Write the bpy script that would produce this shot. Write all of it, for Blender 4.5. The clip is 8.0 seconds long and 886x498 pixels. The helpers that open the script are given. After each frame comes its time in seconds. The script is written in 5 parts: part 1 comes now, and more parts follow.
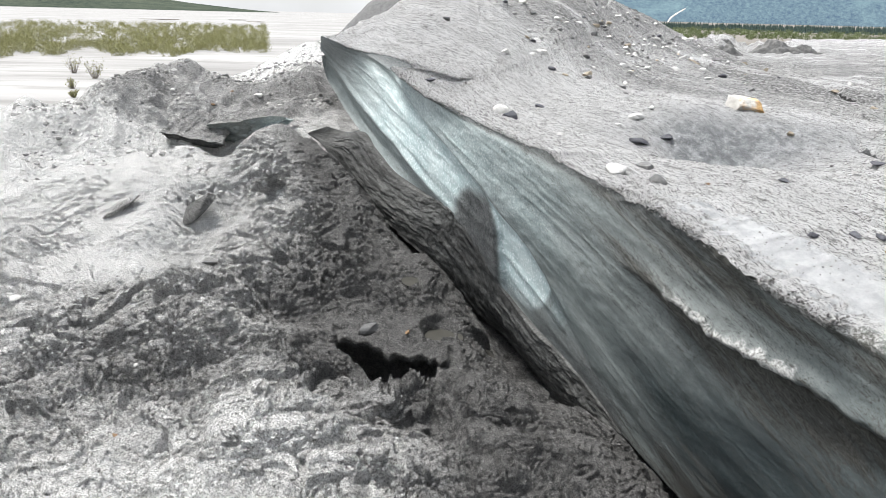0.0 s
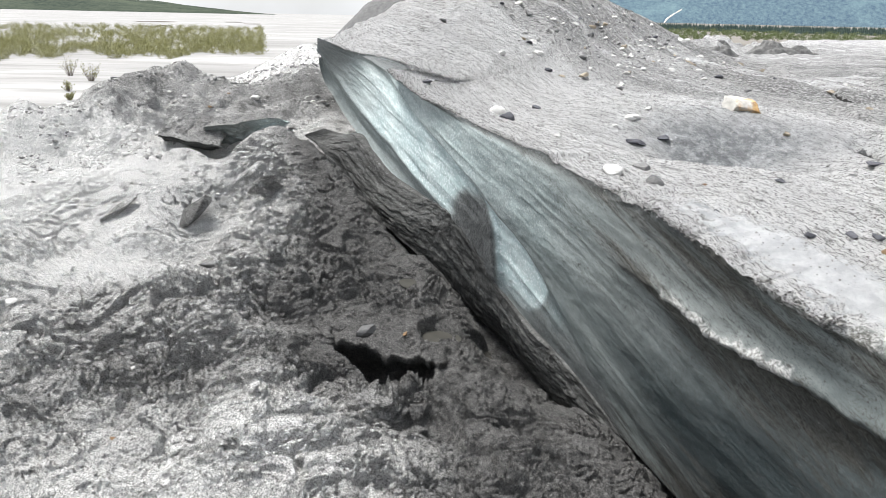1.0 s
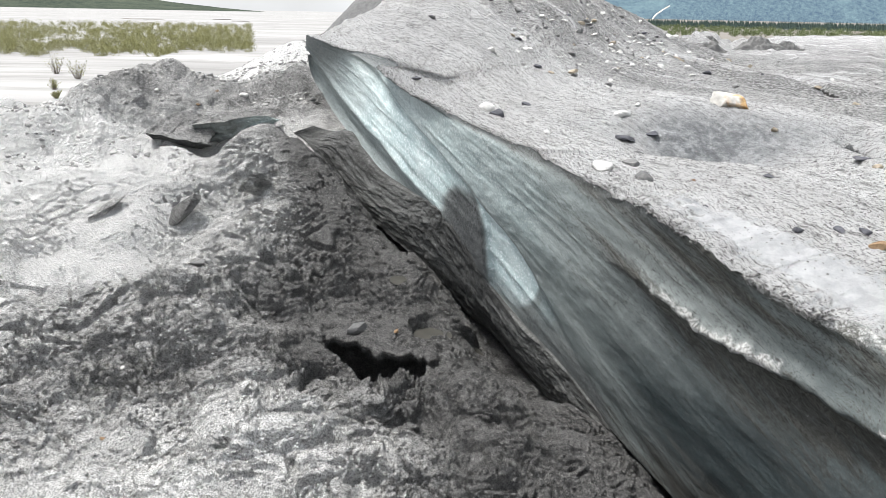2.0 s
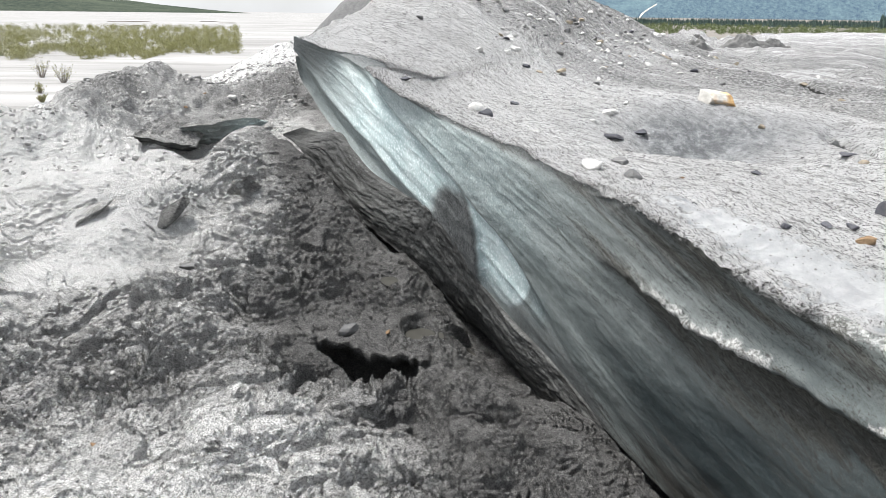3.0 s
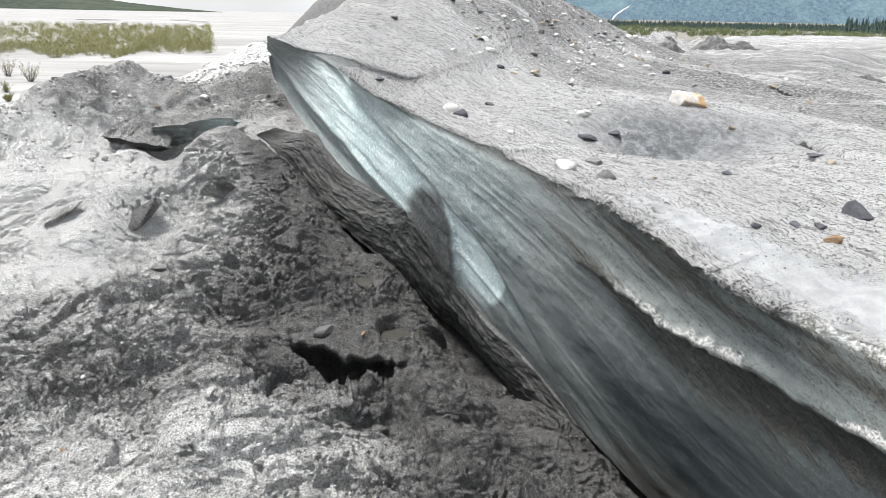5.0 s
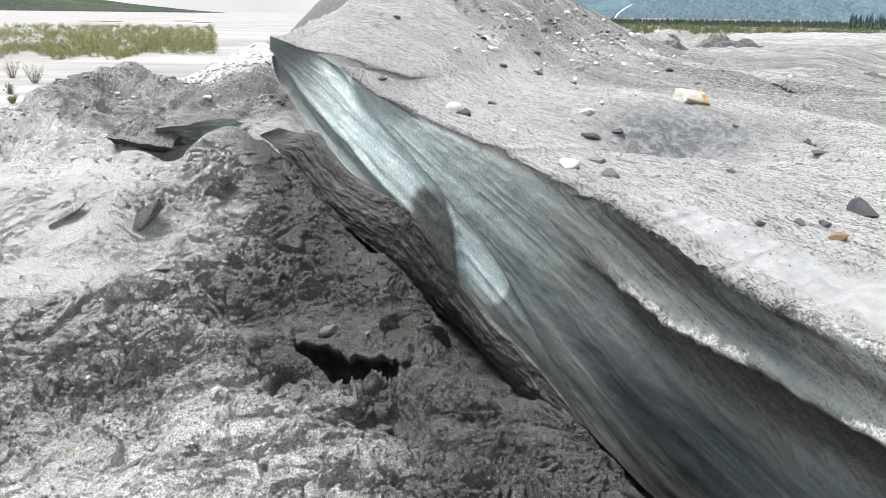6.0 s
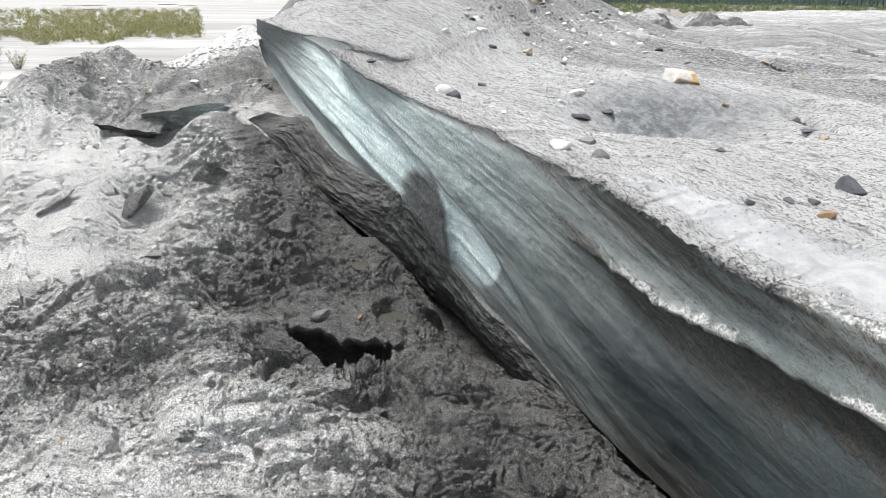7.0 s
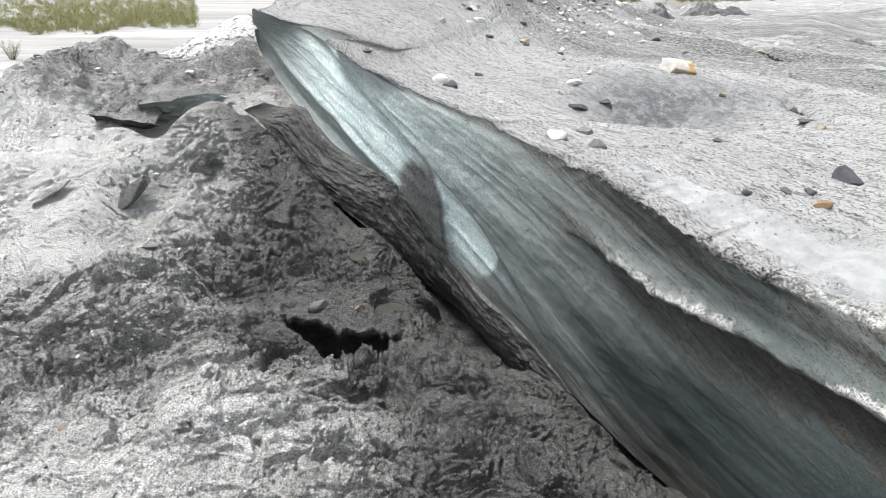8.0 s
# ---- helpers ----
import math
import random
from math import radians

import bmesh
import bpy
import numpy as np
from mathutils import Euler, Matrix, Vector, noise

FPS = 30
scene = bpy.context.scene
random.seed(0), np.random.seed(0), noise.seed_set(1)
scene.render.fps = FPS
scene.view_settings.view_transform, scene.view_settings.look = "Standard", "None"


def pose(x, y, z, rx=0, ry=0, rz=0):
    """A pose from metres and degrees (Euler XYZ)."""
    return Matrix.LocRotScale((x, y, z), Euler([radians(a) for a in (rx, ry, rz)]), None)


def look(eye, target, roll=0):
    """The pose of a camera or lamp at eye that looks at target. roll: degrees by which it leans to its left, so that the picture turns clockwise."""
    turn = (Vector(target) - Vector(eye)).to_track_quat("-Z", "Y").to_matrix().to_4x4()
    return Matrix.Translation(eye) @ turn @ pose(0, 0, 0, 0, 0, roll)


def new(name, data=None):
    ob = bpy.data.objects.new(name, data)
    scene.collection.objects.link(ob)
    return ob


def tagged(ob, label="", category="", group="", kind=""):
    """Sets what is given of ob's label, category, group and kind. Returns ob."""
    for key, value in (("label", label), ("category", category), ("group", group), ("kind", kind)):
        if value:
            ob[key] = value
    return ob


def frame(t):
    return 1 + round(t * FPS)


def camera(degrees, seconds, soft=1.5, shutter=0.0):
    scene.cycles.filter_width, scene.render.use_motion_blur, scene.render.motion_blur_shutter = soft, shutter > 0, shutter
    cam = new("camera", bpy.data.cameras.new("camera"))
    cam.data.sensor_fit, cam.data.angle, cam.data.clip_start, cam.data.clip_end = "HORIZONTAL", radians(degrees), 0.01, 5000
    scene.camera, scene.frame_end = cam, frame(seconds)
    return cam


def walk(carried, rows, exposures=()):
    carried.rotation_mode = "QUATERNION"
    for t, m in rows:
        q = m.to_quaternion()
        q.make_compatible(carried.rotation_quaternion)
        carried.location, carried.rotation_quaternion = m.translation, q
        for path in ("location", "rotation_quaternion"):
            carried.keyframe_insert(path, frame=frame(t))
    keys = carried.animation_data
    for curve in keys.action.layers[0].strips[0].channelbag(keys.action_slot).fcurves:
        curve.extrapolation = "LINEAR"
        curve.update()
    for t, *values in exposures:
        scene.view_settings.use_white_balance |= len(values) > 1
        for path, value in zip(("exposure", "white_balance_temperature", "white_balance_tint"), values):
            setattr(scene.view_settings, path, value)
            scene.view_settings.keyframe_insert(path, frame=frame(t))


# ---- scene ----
cam = camera(65.0, 8.0, soft=0.5)
EYE = (0.0, 0.0, 1.65)
# seconds, then the camera's turn (Euler XYZ, degrees); it turns where it is held
PATH = [
    (0.0, 71.39, -1.33, 0.45),
    (0.5, 71.41, -1.31, 0.64),
    (1.0, 71.52, -1.20, 0.18),
    (1.5, 71.28, -1.22, -0.30),
    (3.0, 71.32, -0.67, -1.63),
    (3.5, 71.26, -0.92, -2.51),
    (4.0, 71.34, -1.22, -3.29),
    (4.5, 71.40, -1.25, -3.61),
    (6.0, 71.33, -0.72, -3.42),
    (6.5, 70.81, -0.89, -3.76),
    (7.0, 69.93, -0.25, -4.33),
    (7.5, 69.16, -0.38, -4.77),
    (8.0, 69.16, -0.23, -4.59),
]
walk(cam, [(t, pose(*EYE, rx, ry, rz)) for t, rx, ry, rz in PATH])

# ---- light: bright thin overcast, the sun a broad glow behind the cloud ----
SUN_EL, SUN_AZ = radians(64), radians(-60)
world = bpy.data.worlds.new("sky")
scene.world = world
world.use_nodes = True
wn, wl = world.node_tree.nodes, world.node_tree.links
sky = wn.new("ShaderNodeTexSky")
sky.sky_type, sky.sun_disc = "NISHITA", False
sky.sun_elevation, sky.sun_rotation = SUN_EL, SUN_AZ
sky.air_density, sky.dust_density = 1.0, 2.5
cloud = wn.new("ShaderNodeTexNoise")
cloud.inputs["Scale"].default_value, cloud.inputs["Detail"].default_value = 2.2, 6
cloud_ramp = wn.new("ShaderNodeMapRange")
cloud_ramp.inputs["From Min"].default_value, cloud_ramp.inputs["From Max"].default_value = 0.3, 0.62
cloud_ramp.inputs["To Min"].default_value, cloud_ramp.inputs["To Max"].default_value = 0.45, 0.95
mix = wn.new("ShaderNodeMix")
mix.data_type = "RGBA"
mix.inputs[7].default_value = (6.9, 7.15, 7.5, 1)
wl.new(cloud.outputs["Fac"], cloud_ramp.inputs["Value"])
wl.new(cloud_ramp.outputs[0], mix.inputs[0])
wl.new(sky.outputs[0], mix.inputs[6])
wl.new(mix.outputs[2], wn["Background"].inputs["Color"])
wn["Background"].inputs["Strength"].default_value = 0.097
sun = new("sun", bpy.data.lights.new("sun", "SUN"))
sun.data.energy, sun.data.angle, sun.data.color = 4.2, radians(20), (1.0, 0.985, 0.965)
sun_from = Vector((math.sin(SUN_AZ) * math.cos(SUN_EL), math.cos(SUN_AZ) * math.cos(SUN_EL), math.sin(SUN_EL)))
sun.matrix_world = look(sun_from * 50, (0, 0, 0))
scene.view_settings.exposure = 0.85


# ---- noise on arrays ----
def hashed(ix, iy, iz, seed):
    h = (ix.astype(np.int64) * 374761393 + iy.astype(np.int64) * 668265263 + iz.astype(np.int64) * 2147483647 + seed * 974711) & 0xFFFFFFFF
    h = ((h ^ (h >> 13)) * 1274126177) & 0xFFFFFFFF
    h = ((h ^ (h >> 15)) * 2246822519) & 0xFFFFFFFF
    return ((h ^ (h >> 16)) & 0xFFFF) / 65535.0


def value_noise(x, y, seed=0):
    """Smooth noise, -1 to 1, one cell a unit."""
    ix, iy = np.floor(x), np.floor(y)
    fx, fy = x - ix, y - iy
    fx, fy = fx * fx * fx * (fx * (fx * 6 - 15) + 10), fy * fy * fy * (fy * (fy * 6 - 15) + 10)
    z = np.zeros_like(ix)
    a, b = hashed(ix, iy, z, seed), hashed(ix + 1, iy, z, seed)
    c, d = hashed(ix, iy + 1, z, seed), hashed(ix + 1, iy + 1, z, seed)
    return 2 * (a + (b - a) * fx + (c - a) * fy + (a - b - c + d) * fx * fy) - 1


def fbm(x, y, octaves=4, seed=0, gain=0.5):
    total, amp, c, s = 0 * x, 1.0, math.cos(0.6), math.sin(0.6)
    for i in range(octaves):
        total, amp = total + amp * value_noise(x, y, seed + 17 * i), amp * gain
        x, y = 2.03 * (c * x - s * y) + 3.7, 2.03 * (s * x + c * y) - 1.9
    return total


def ridged(x, y, octaves=3, seed=0):
    total, amp = 0 * x, 1.0
    for i in range(octaves):
        total, amp = total + amp * (1 - 2 * np.abs(value_noise(x, y, seed + 31 * i))), amp * 0.5
        x, y = 2.1 * x + 5.1, 2.1 * y - 2.3
    return total


def cells(x, y, seed=0):
    """Worley cells: the distances to the nearest and second nearest seed, the nearest one's own random number, and a
    plane through it that leans its own way."""
    ix, iy = np.floor(x), np.floor(y)
    f1, f2, own, tilt = np.full_like(x, 9.0), np.full_like(x, 9.0), 0 * x, 0 * x
    for i in (-1, 0, 1):
        for j in (-1, 0, 1):
            cx, cy = ix + i, iy + j
            z = np.zeros_like(cx)
            ox, oy = cx + hashed(cx, cy, z, seed) - x, cy + hashed(cx, cy, z, seed + 5) - y
            d = np.hypot(ox, oy)
            near = d < f1
            f2 = np.where(near, f1, np.minimum(f2, d))
            own = np.where(near, hashed(cx, cy, z, seed + 9), own)
            turn = 6.283 * hashed(cx, cy, z, seed + 13)
            tilt = np.where(near, ox * np.cos(turn) + oy * np.sin(turn), tilt)
            f1 = np.where(near, d, f1)
    return f1, f2, own, tilt


def step(v, a, b):
    k = np.clip((v - a) / (b - a), 0, 1)
    return k * k * (3 - 2 * k)


def heap(x, y, cx, cy, rx, ry, turn=0.0):
    """A rounded heap of height 1 with half-widths rx, ry, turned by degrees."""
    c, s = math.cos(radians(turn)), math.sin(radians(turn))
    u, v = c * (x - cx) + s * (y - cy), c * (y - cy) - s * (x - cx)
    return np.exp(-((u / rx) ** 2 + (v / ry) ** 2))


def along(k, values, smooth=True):
    """Values spread evenly over 0..1, read at k."""
    values = np.asarray(values, float)
    n = len(values) - 1
    t = np.clip(np.asarray(k, float), 0, 1) * n
    i = np.clip(np.floor(t).astype(int), 0, n - 1)
    f = t - i
    p0, p1, p2, p3 = values[np.maximum(i - 1, 0)], values[i], values[i + 1], values[np.minimum(i + 2, n)]
    if values.ndim > 1:
        f = f[..., None]
    if not smooth:
        return p1 + (p2 - p1) * f
    return 0.5 * (2 * p1 + (p2 - p0) * f + (2 * p0 - 5 * p1 + 4 * p2 - p3) * f ** 2 + (3 * p1 - p0 - 3 * p2 + p3) * f ** 3)


def graded(*parts):
    """A rising row of coordinates from (start, end, count, growth) parts."""
    row = []
    for a, b, n, g in parts:
        k = np.linspace(0, 1, n, endpoint=False)
        row.append(a + (b - a) * ((g ** k - 1) / (g - 1) if abs(g - 1) > 1e-6 else k))
    return np.concatenate(row + [[parts[-1][1]]])


# ---- materials ----
class Nodes:
    """A small writer of node trees."""

    def __init__(self, name, rough=0.85, spec=0.3):
        self.m = bpy.data.materials.new(name)
        self.m.use_nodes = True
        self.t = self.m.node_tree
        self.b = self.t.nodes["Principled BSDF"]
        self.b.inputs["Roughness"].default_value = rough
        self.b.inputs["Specular IOR Level"].default_value = spec

    def put(self, socket, value):
        if isinstance(value, bpy.types.NodeSocket):
            self.t.links.new(value, socket)
        elif isinstance(value, tuple) and len(value) == 3 and socket.type == "RGBA":
            socket.default_value = (*value, 1)
        else:
            socket.default_value = value

    def spot(self, scale=(1, 1, 1), turn=(0, 0, 0), where="Object"):
        """Coordinates turned by degrees and then scaled, so that a small scale draws the pattern out along that turned axis."""
        c, m = self.t.nodes.new("ShaderNodeNewGeometry" if where == "Position" else "ShaderNodeTexCoord"), self.t.nodes.new("ShaderNodeMapping")
        m.vector_type = "TEXTURE"
        m.inputs["Scale"].default_value = [1 / k for k in scale]
        m.inputs["Rotation"].default_value = [radians(a) for a in turn]
        self.t.links.new(c.outputs[where], m.inputs["Vector"])
        return m.outputs[0]

    def noise(self, scale, detail=4, rough=0.55, at=None, warp=0.0):
        n = self.t.nodes.new("ShaderNodeTexNoise")
        n.inputs["Scale"].default_value, n.inputs["Detail"].default_value = scale, detail
        n.inputs["Roughness"].default_value, n.inputs["Distortion"].default_value = rough, warp
        self.put(n.inputs["Vector"], at or self.spot())
        return n.outputs["Fac"]

    def voronoi(self, scale, at=None, out="Distance", feature="F1"):
        n = self.t.nodes.new("ShaderNodeTexVoronoi")
        n.feature = feature
        n.inputs["Scale"].default_value = scale
        self.put(n.inputs["Vector"], at or self.spot())
        return n.outputs[out]

    def attr(self, name):
        n = self.t.nodes.new("ShaderNodeAttribute")
        n.attribute_name = name
        return n.outputs["Fac"]

    def random(self):
        return self.t.nodes.new("ShaderNodeObjectInfo").outputs["Random"]

    def island(self):
        return self.t.nodes.new("ShaderNodeNewGeometry").outputs["Random Per Island"]

    def fit(self, v, a, b, c=0.0, d=1.0):
        n = self.t.nodes.new("ShaderNodeMapRange")
        for k, q in zip(("Value", "From Min", "From Max", "To Min", "To Max"), (v, a, b, c, d)):
            self.put(n.inputs[k], q)
        return n.outputs[0]

    def math(self, op, a, b=0.0):
        n = self.t.nodes.new("ShaderNodeMath")
        n.operation = op
        self.put(n.inputs[0], a), self.put(n.inputs[1], b)
        return n.outputs[0]

    def mix(self, f, a, b, how="MIX"):
        n = self.t.nodes.new("ShaderNodeMix")
        n.data_type, n.blend_type = "RGBA", how
        self.put(n.inputs[0], f), self.put(n.inputs[6], a), self.put(n.inputs[7], b)
        return n.outputs[2]

    def bump(self, *pairs):
        """Stacks bumps, each a (height socket, metres)."""
        last = None
        for h, d in pairs:
            n = self.t.nodes.new("ShaderNodeBump")
            n.inputs["Distance"].default_value = d
            self.put(n.inputs["Height"], h)
            if last:
                self.t.links.new(last, n.inputs["Normal"])
            last = n.outputs[0]
        self.t.links.new(last, self.b.inputs["Normal"])

    def done(self, color, rough=None, **more):
        self.put(self.b.inputs["Base Color"], color)
        if rough is not None:
            self.put(self.b.inputs["Roughness"], rough)
        for k, v in more.items():
            self.put(self.b.inputs[k.replace("_", " ")], v)
        return self.m


def mud_material():
    n = Nodes("silt_mud")
    wet, at = n.attr("wet"), n.spot(where="Position")
    big, mid, fine = n.noise(1.7, 5, 0.6, at), n.noise(9, 7, 0.72, at), n.noise(55, 6, 0.8, at)
    # crumbs at two sizes with crevices between them, darkened below for their shade
    crumb, small = n.voronoi(48, at), n.voronoi(110, at)
    lumpy = n.math("SUBTRACT", 1.0, n.math("ADD", crumb, n.math("MULTIPLY", small, 0.5)))
    crevice_shade = n.math("MULTIPLY", n.fit(crumb, 0.48, 0.72), n.fit(small, 0.25, 0.6, 0.35, 1.0))
    dry_tone = n.mix(n.fit(mid, 0.38, 0.6), (0.42, 0.414, 0.403), (0.86, 0.85, 0.83))
    dry_tone = n.mix(n.fit(fine, 0.38, 0.45), (0.17, 0.167, 0.162), dry_tone)
    wet_tone = n.mix(n.fit(mid, 0.38, 0.62), (0.085, 0.0835, 0.081), (0.185, 0.181, 0.175))
    wet_tone = n.mix(n.fit(fine, 0.5, 0.62), wet_tone, (0.27, 0.265, 0.256))
    ragged = n.math("ADD", wet, n.math("MULTIPLY", n.math("SUBTRACT", mid, 0.5), 0.7))
    ragged = n.math("ADD", ragged, n.math("MULTIPLY", n.math("SUBTRACT", fine, 0.5), 0.5))
    # shade between the crumbs is painted in by way of the wet tone
    ragged = n.math("ADD", ragged, n.math("MULTIPLY", crevice_shade, 0.28))
    damp = n.fit(n.math("ADD", ragged, n.math("MULTIPLY", n.math("SUBTRACT", big, 0.5), 0.6)), 0.15, 0.85)
    crust = n.fit(n.math("ADD", wet, n.math("MULTIPLY", n.math("SUBTRACT", mid, 0.5), 1.2)), -0.12, -0.5)
    dry_tone = n.mix(crust, dry_tone, n.mix(n.fit(fine, 0.36, 0.45), (0.55, 0.545, 0.53), (0.88, 0.87, 0.85)))
    color = n.mix(damp, dry_tone, wet_tone)
    color = n.mix(n.fit(small, 0.26, 0.1, 0, 0.45), color, n.mix(damp, (0.78, 0.77, 0.75), (0.3, 0.295, 0.285)))
    speck = n.noise(120, 4, 0.75, at)
    color = n.mix(1.0, color, n.mix(n.fit(speck, 0.41, 0.54), (0.45, 0.45, 0.45), (1.2, 1.2, 1.2)), "MULTIPLY")
    n.bump((mid, 0.05), (n.noise(26, 7, 0.8, at), 0.055), (lumpy, 0.03), (fine, 0.03), (speck, 0.015))
    return n.done(color, n.fit(damp, 0, 1, 0.95, 0.75))


def plain_material():
    n = Nodes("pale_silt_flat", 0.9)
    at = n.spot((0.25, 1, 1))
    color = n.mix(n.fit(n.noise(0.12, 5, 0.6, at), 0.35, 0.65), (0.22, 0.215, 0.208), (0.34, 0.334, 0.324))
    color = n.mix(n.fit(n.noise(0.6, 6, 0.65, n.spot((0.15, 1, 1))), 0.5, 0.62, 0, 0.6), color, (0.15, 0.146, 0.137))
    east = n.t.nodes.new("ShaderNodeSeparateXYZ")
    n.t.links.new(n.spot(), east.inputs[0])
    color = n.mix(n.fit(east.outputs[0], 5, 45), color, n.mix(1.0, color, (0.62, 0.58, 0.52), "MULTIPLY"))
    n.bump((n.noise(3, 6, 0.6), 0.03))
    return n.done(color)


def cover_material():
    """Grit and gravel melted out on the ice, with bare white ice where it has washed off."""
    n = Nodes("grit_cover", 0.9)
    clean = n.attr("clean")
    patches = n.noise(0.55, 6, 0.7, n.spot((0.25, 1.1, 1), (0, 0, 0), "UV"), 0.4)
    mid = n.noise(3.2, 6, 0.65, n.spot((0.16, 1, 1), (0, 0, 0), "UV"))
    lines = n.noise(17, 7, 0.78, n.spot((0.22, 1.5, 1), (0, 0, 0), "UV"), 0.25)
    fine = n.noise(95, 4, 0.8, n.spot((0.4, 1.2, 1), (0, 0, 0), "UV"))
    pit, pit2 = n.voronoi(80, n.spot((0.4, 1.2, 1), (0, 0, 0), "UV")), n.voronoi(210)
    tone = n.mix(n.fit(mid, 0.35, 0.65), (0.69, 0.686, 0.678), (0.9, 0.895, 0.887))
    tone = n.mix(n.fit(patches, 0.5, 0.62, 0, 0.45), tone, (0.36, 0.355, 0.347))
    tone = n.mix(n.fit(lines, 0.53, 0.57, 0, 0.7), tone, (0.2, 0.196, 0.19))
    fleck = n.noise(44, 4, 0.75, n.spot((0.25, 1.6, 1), (0, 0, 0), "UV"), 0.3)
    tone = n.mix(n.fit(fleck, 0.57, 0.61, 0, 0.8), tone, (0.085, 0.083, 0.08))
    stony = n.fit(n.math("ADD", clean, n.math("MULTIPLY", n.math("SUBTRACT", n.noise(2.2, 6, 0.7, n.spot((0.3, 1.2, 1), (0, 0, 0), "UV")), 0.5), 1.1)), -0.1, -0.7, 0, 0.85)
    tone = n.mix(stony, tone, n.mix(1.0, tone, (0.5, 0.497, 0.495), "MULTIPLY"))
    far = n.attr("far")
    bands = n.noise(1.3, 7, 0.72, n.spot((0.16, 1.5, 1), (0, 0, 0), "UV"), 0.5)
    tone = n.mix(n.math("MULTIPLY", far, n.fit(bands, 0.50, 0.55, 0, 0.75)), tone, (0.17, 0.168, 0.165))
    tone = n.mix(n.math("MULTIPLY", far, n.fit(bands, 0.44, 0.40, 0, 0.8)), tone, (0.86, 0.865, 0.865))
    cracks = n.noise(2.6, 6, 0.75, n.spot((0.12, 2.4, 1), (0, 0, 0), "UV"), 0.6)
    tone = n.mix(n.math("MULTIPLY", far, n.fit(cracks, 0.60, 0.63, 0, 0.85)), tone, (0.045, 0.044, 0.043))
    tone = n.mix(n.fit(fine, 0.42, 0.455), (0.07, 0.068, 0.066), tone)
    tone = n.mix(n.fit(pit, 0.5, 0.7, 0, 0.6), tone, (0.8, 0.795, 0.785))
    tone = n.mix(n.fit(pit2, 0.22, 0.1, 0, 0.5), tone, (0.1, 0.098, 0.095))
    # near-black tone painted into the cracks as their inner shade
    tone = n.mix(n.fit(n.math("ADD", n.attr("silt"), n.math("MULTIPLY", n.math("SUBTRACT", n.noise(12, 4, 0.7), 0.5), 0.8)), 0.4, 0.6), tone, (0.04, 0.039, 0.038))
    frost = n.mix(n.fit(n.noise(11, 7, 0.78), 0.44, 0.58), (0.27, 0.285, 0.30), (0.72, 0.745, 0.76))
    frost = n.mix(n.fit(n.noise(120, 4, 0.8), 0.45, 0.6, 0.6, 0), frost, (0.1, 0.102, 0.104))
    tone = n.mix(n.math("MULTIPLY", n.attr("blue"), n.fit(fine, 0.3, 0.6, 0.6, 1.0)), tone, frost)
    bare = n.mix(n.fit(n.noise(9, 6, 0.7), 0.38, 0.6), n.mix(n.fit(clean, 0.4, 0.8), (0.45, 0.47, 0.485), (0.68, 0.69, 0.695)), (0.9, 0.905, 0.905))
    keep = n.fit(n.math("ADD", clean, n.math("MULTIPLY", n.math("SUBTRACT", n.noise(22, 5, 0.75), 0.5), 2.2)), 0.38, 0.66)
    n.bump((n.math("MULTIPLY", bands, far), 0.12), (lines, 0.06), (n.noise(13, 6, 0.75, n.spot((0.16, 1.2, 1), (0, 0, 0), "UV")), 0.06), (fine, 0.05), (pit, 0.02), (pit2, 0.008))
    return n.done(n.mix(keep, tone, bare), n.fit(keep, 0, 1, 0.9, 0.45))


# how the layers of the ice lie: turned by degrees, x along the dip
LAYERS = (0, 25, -61)


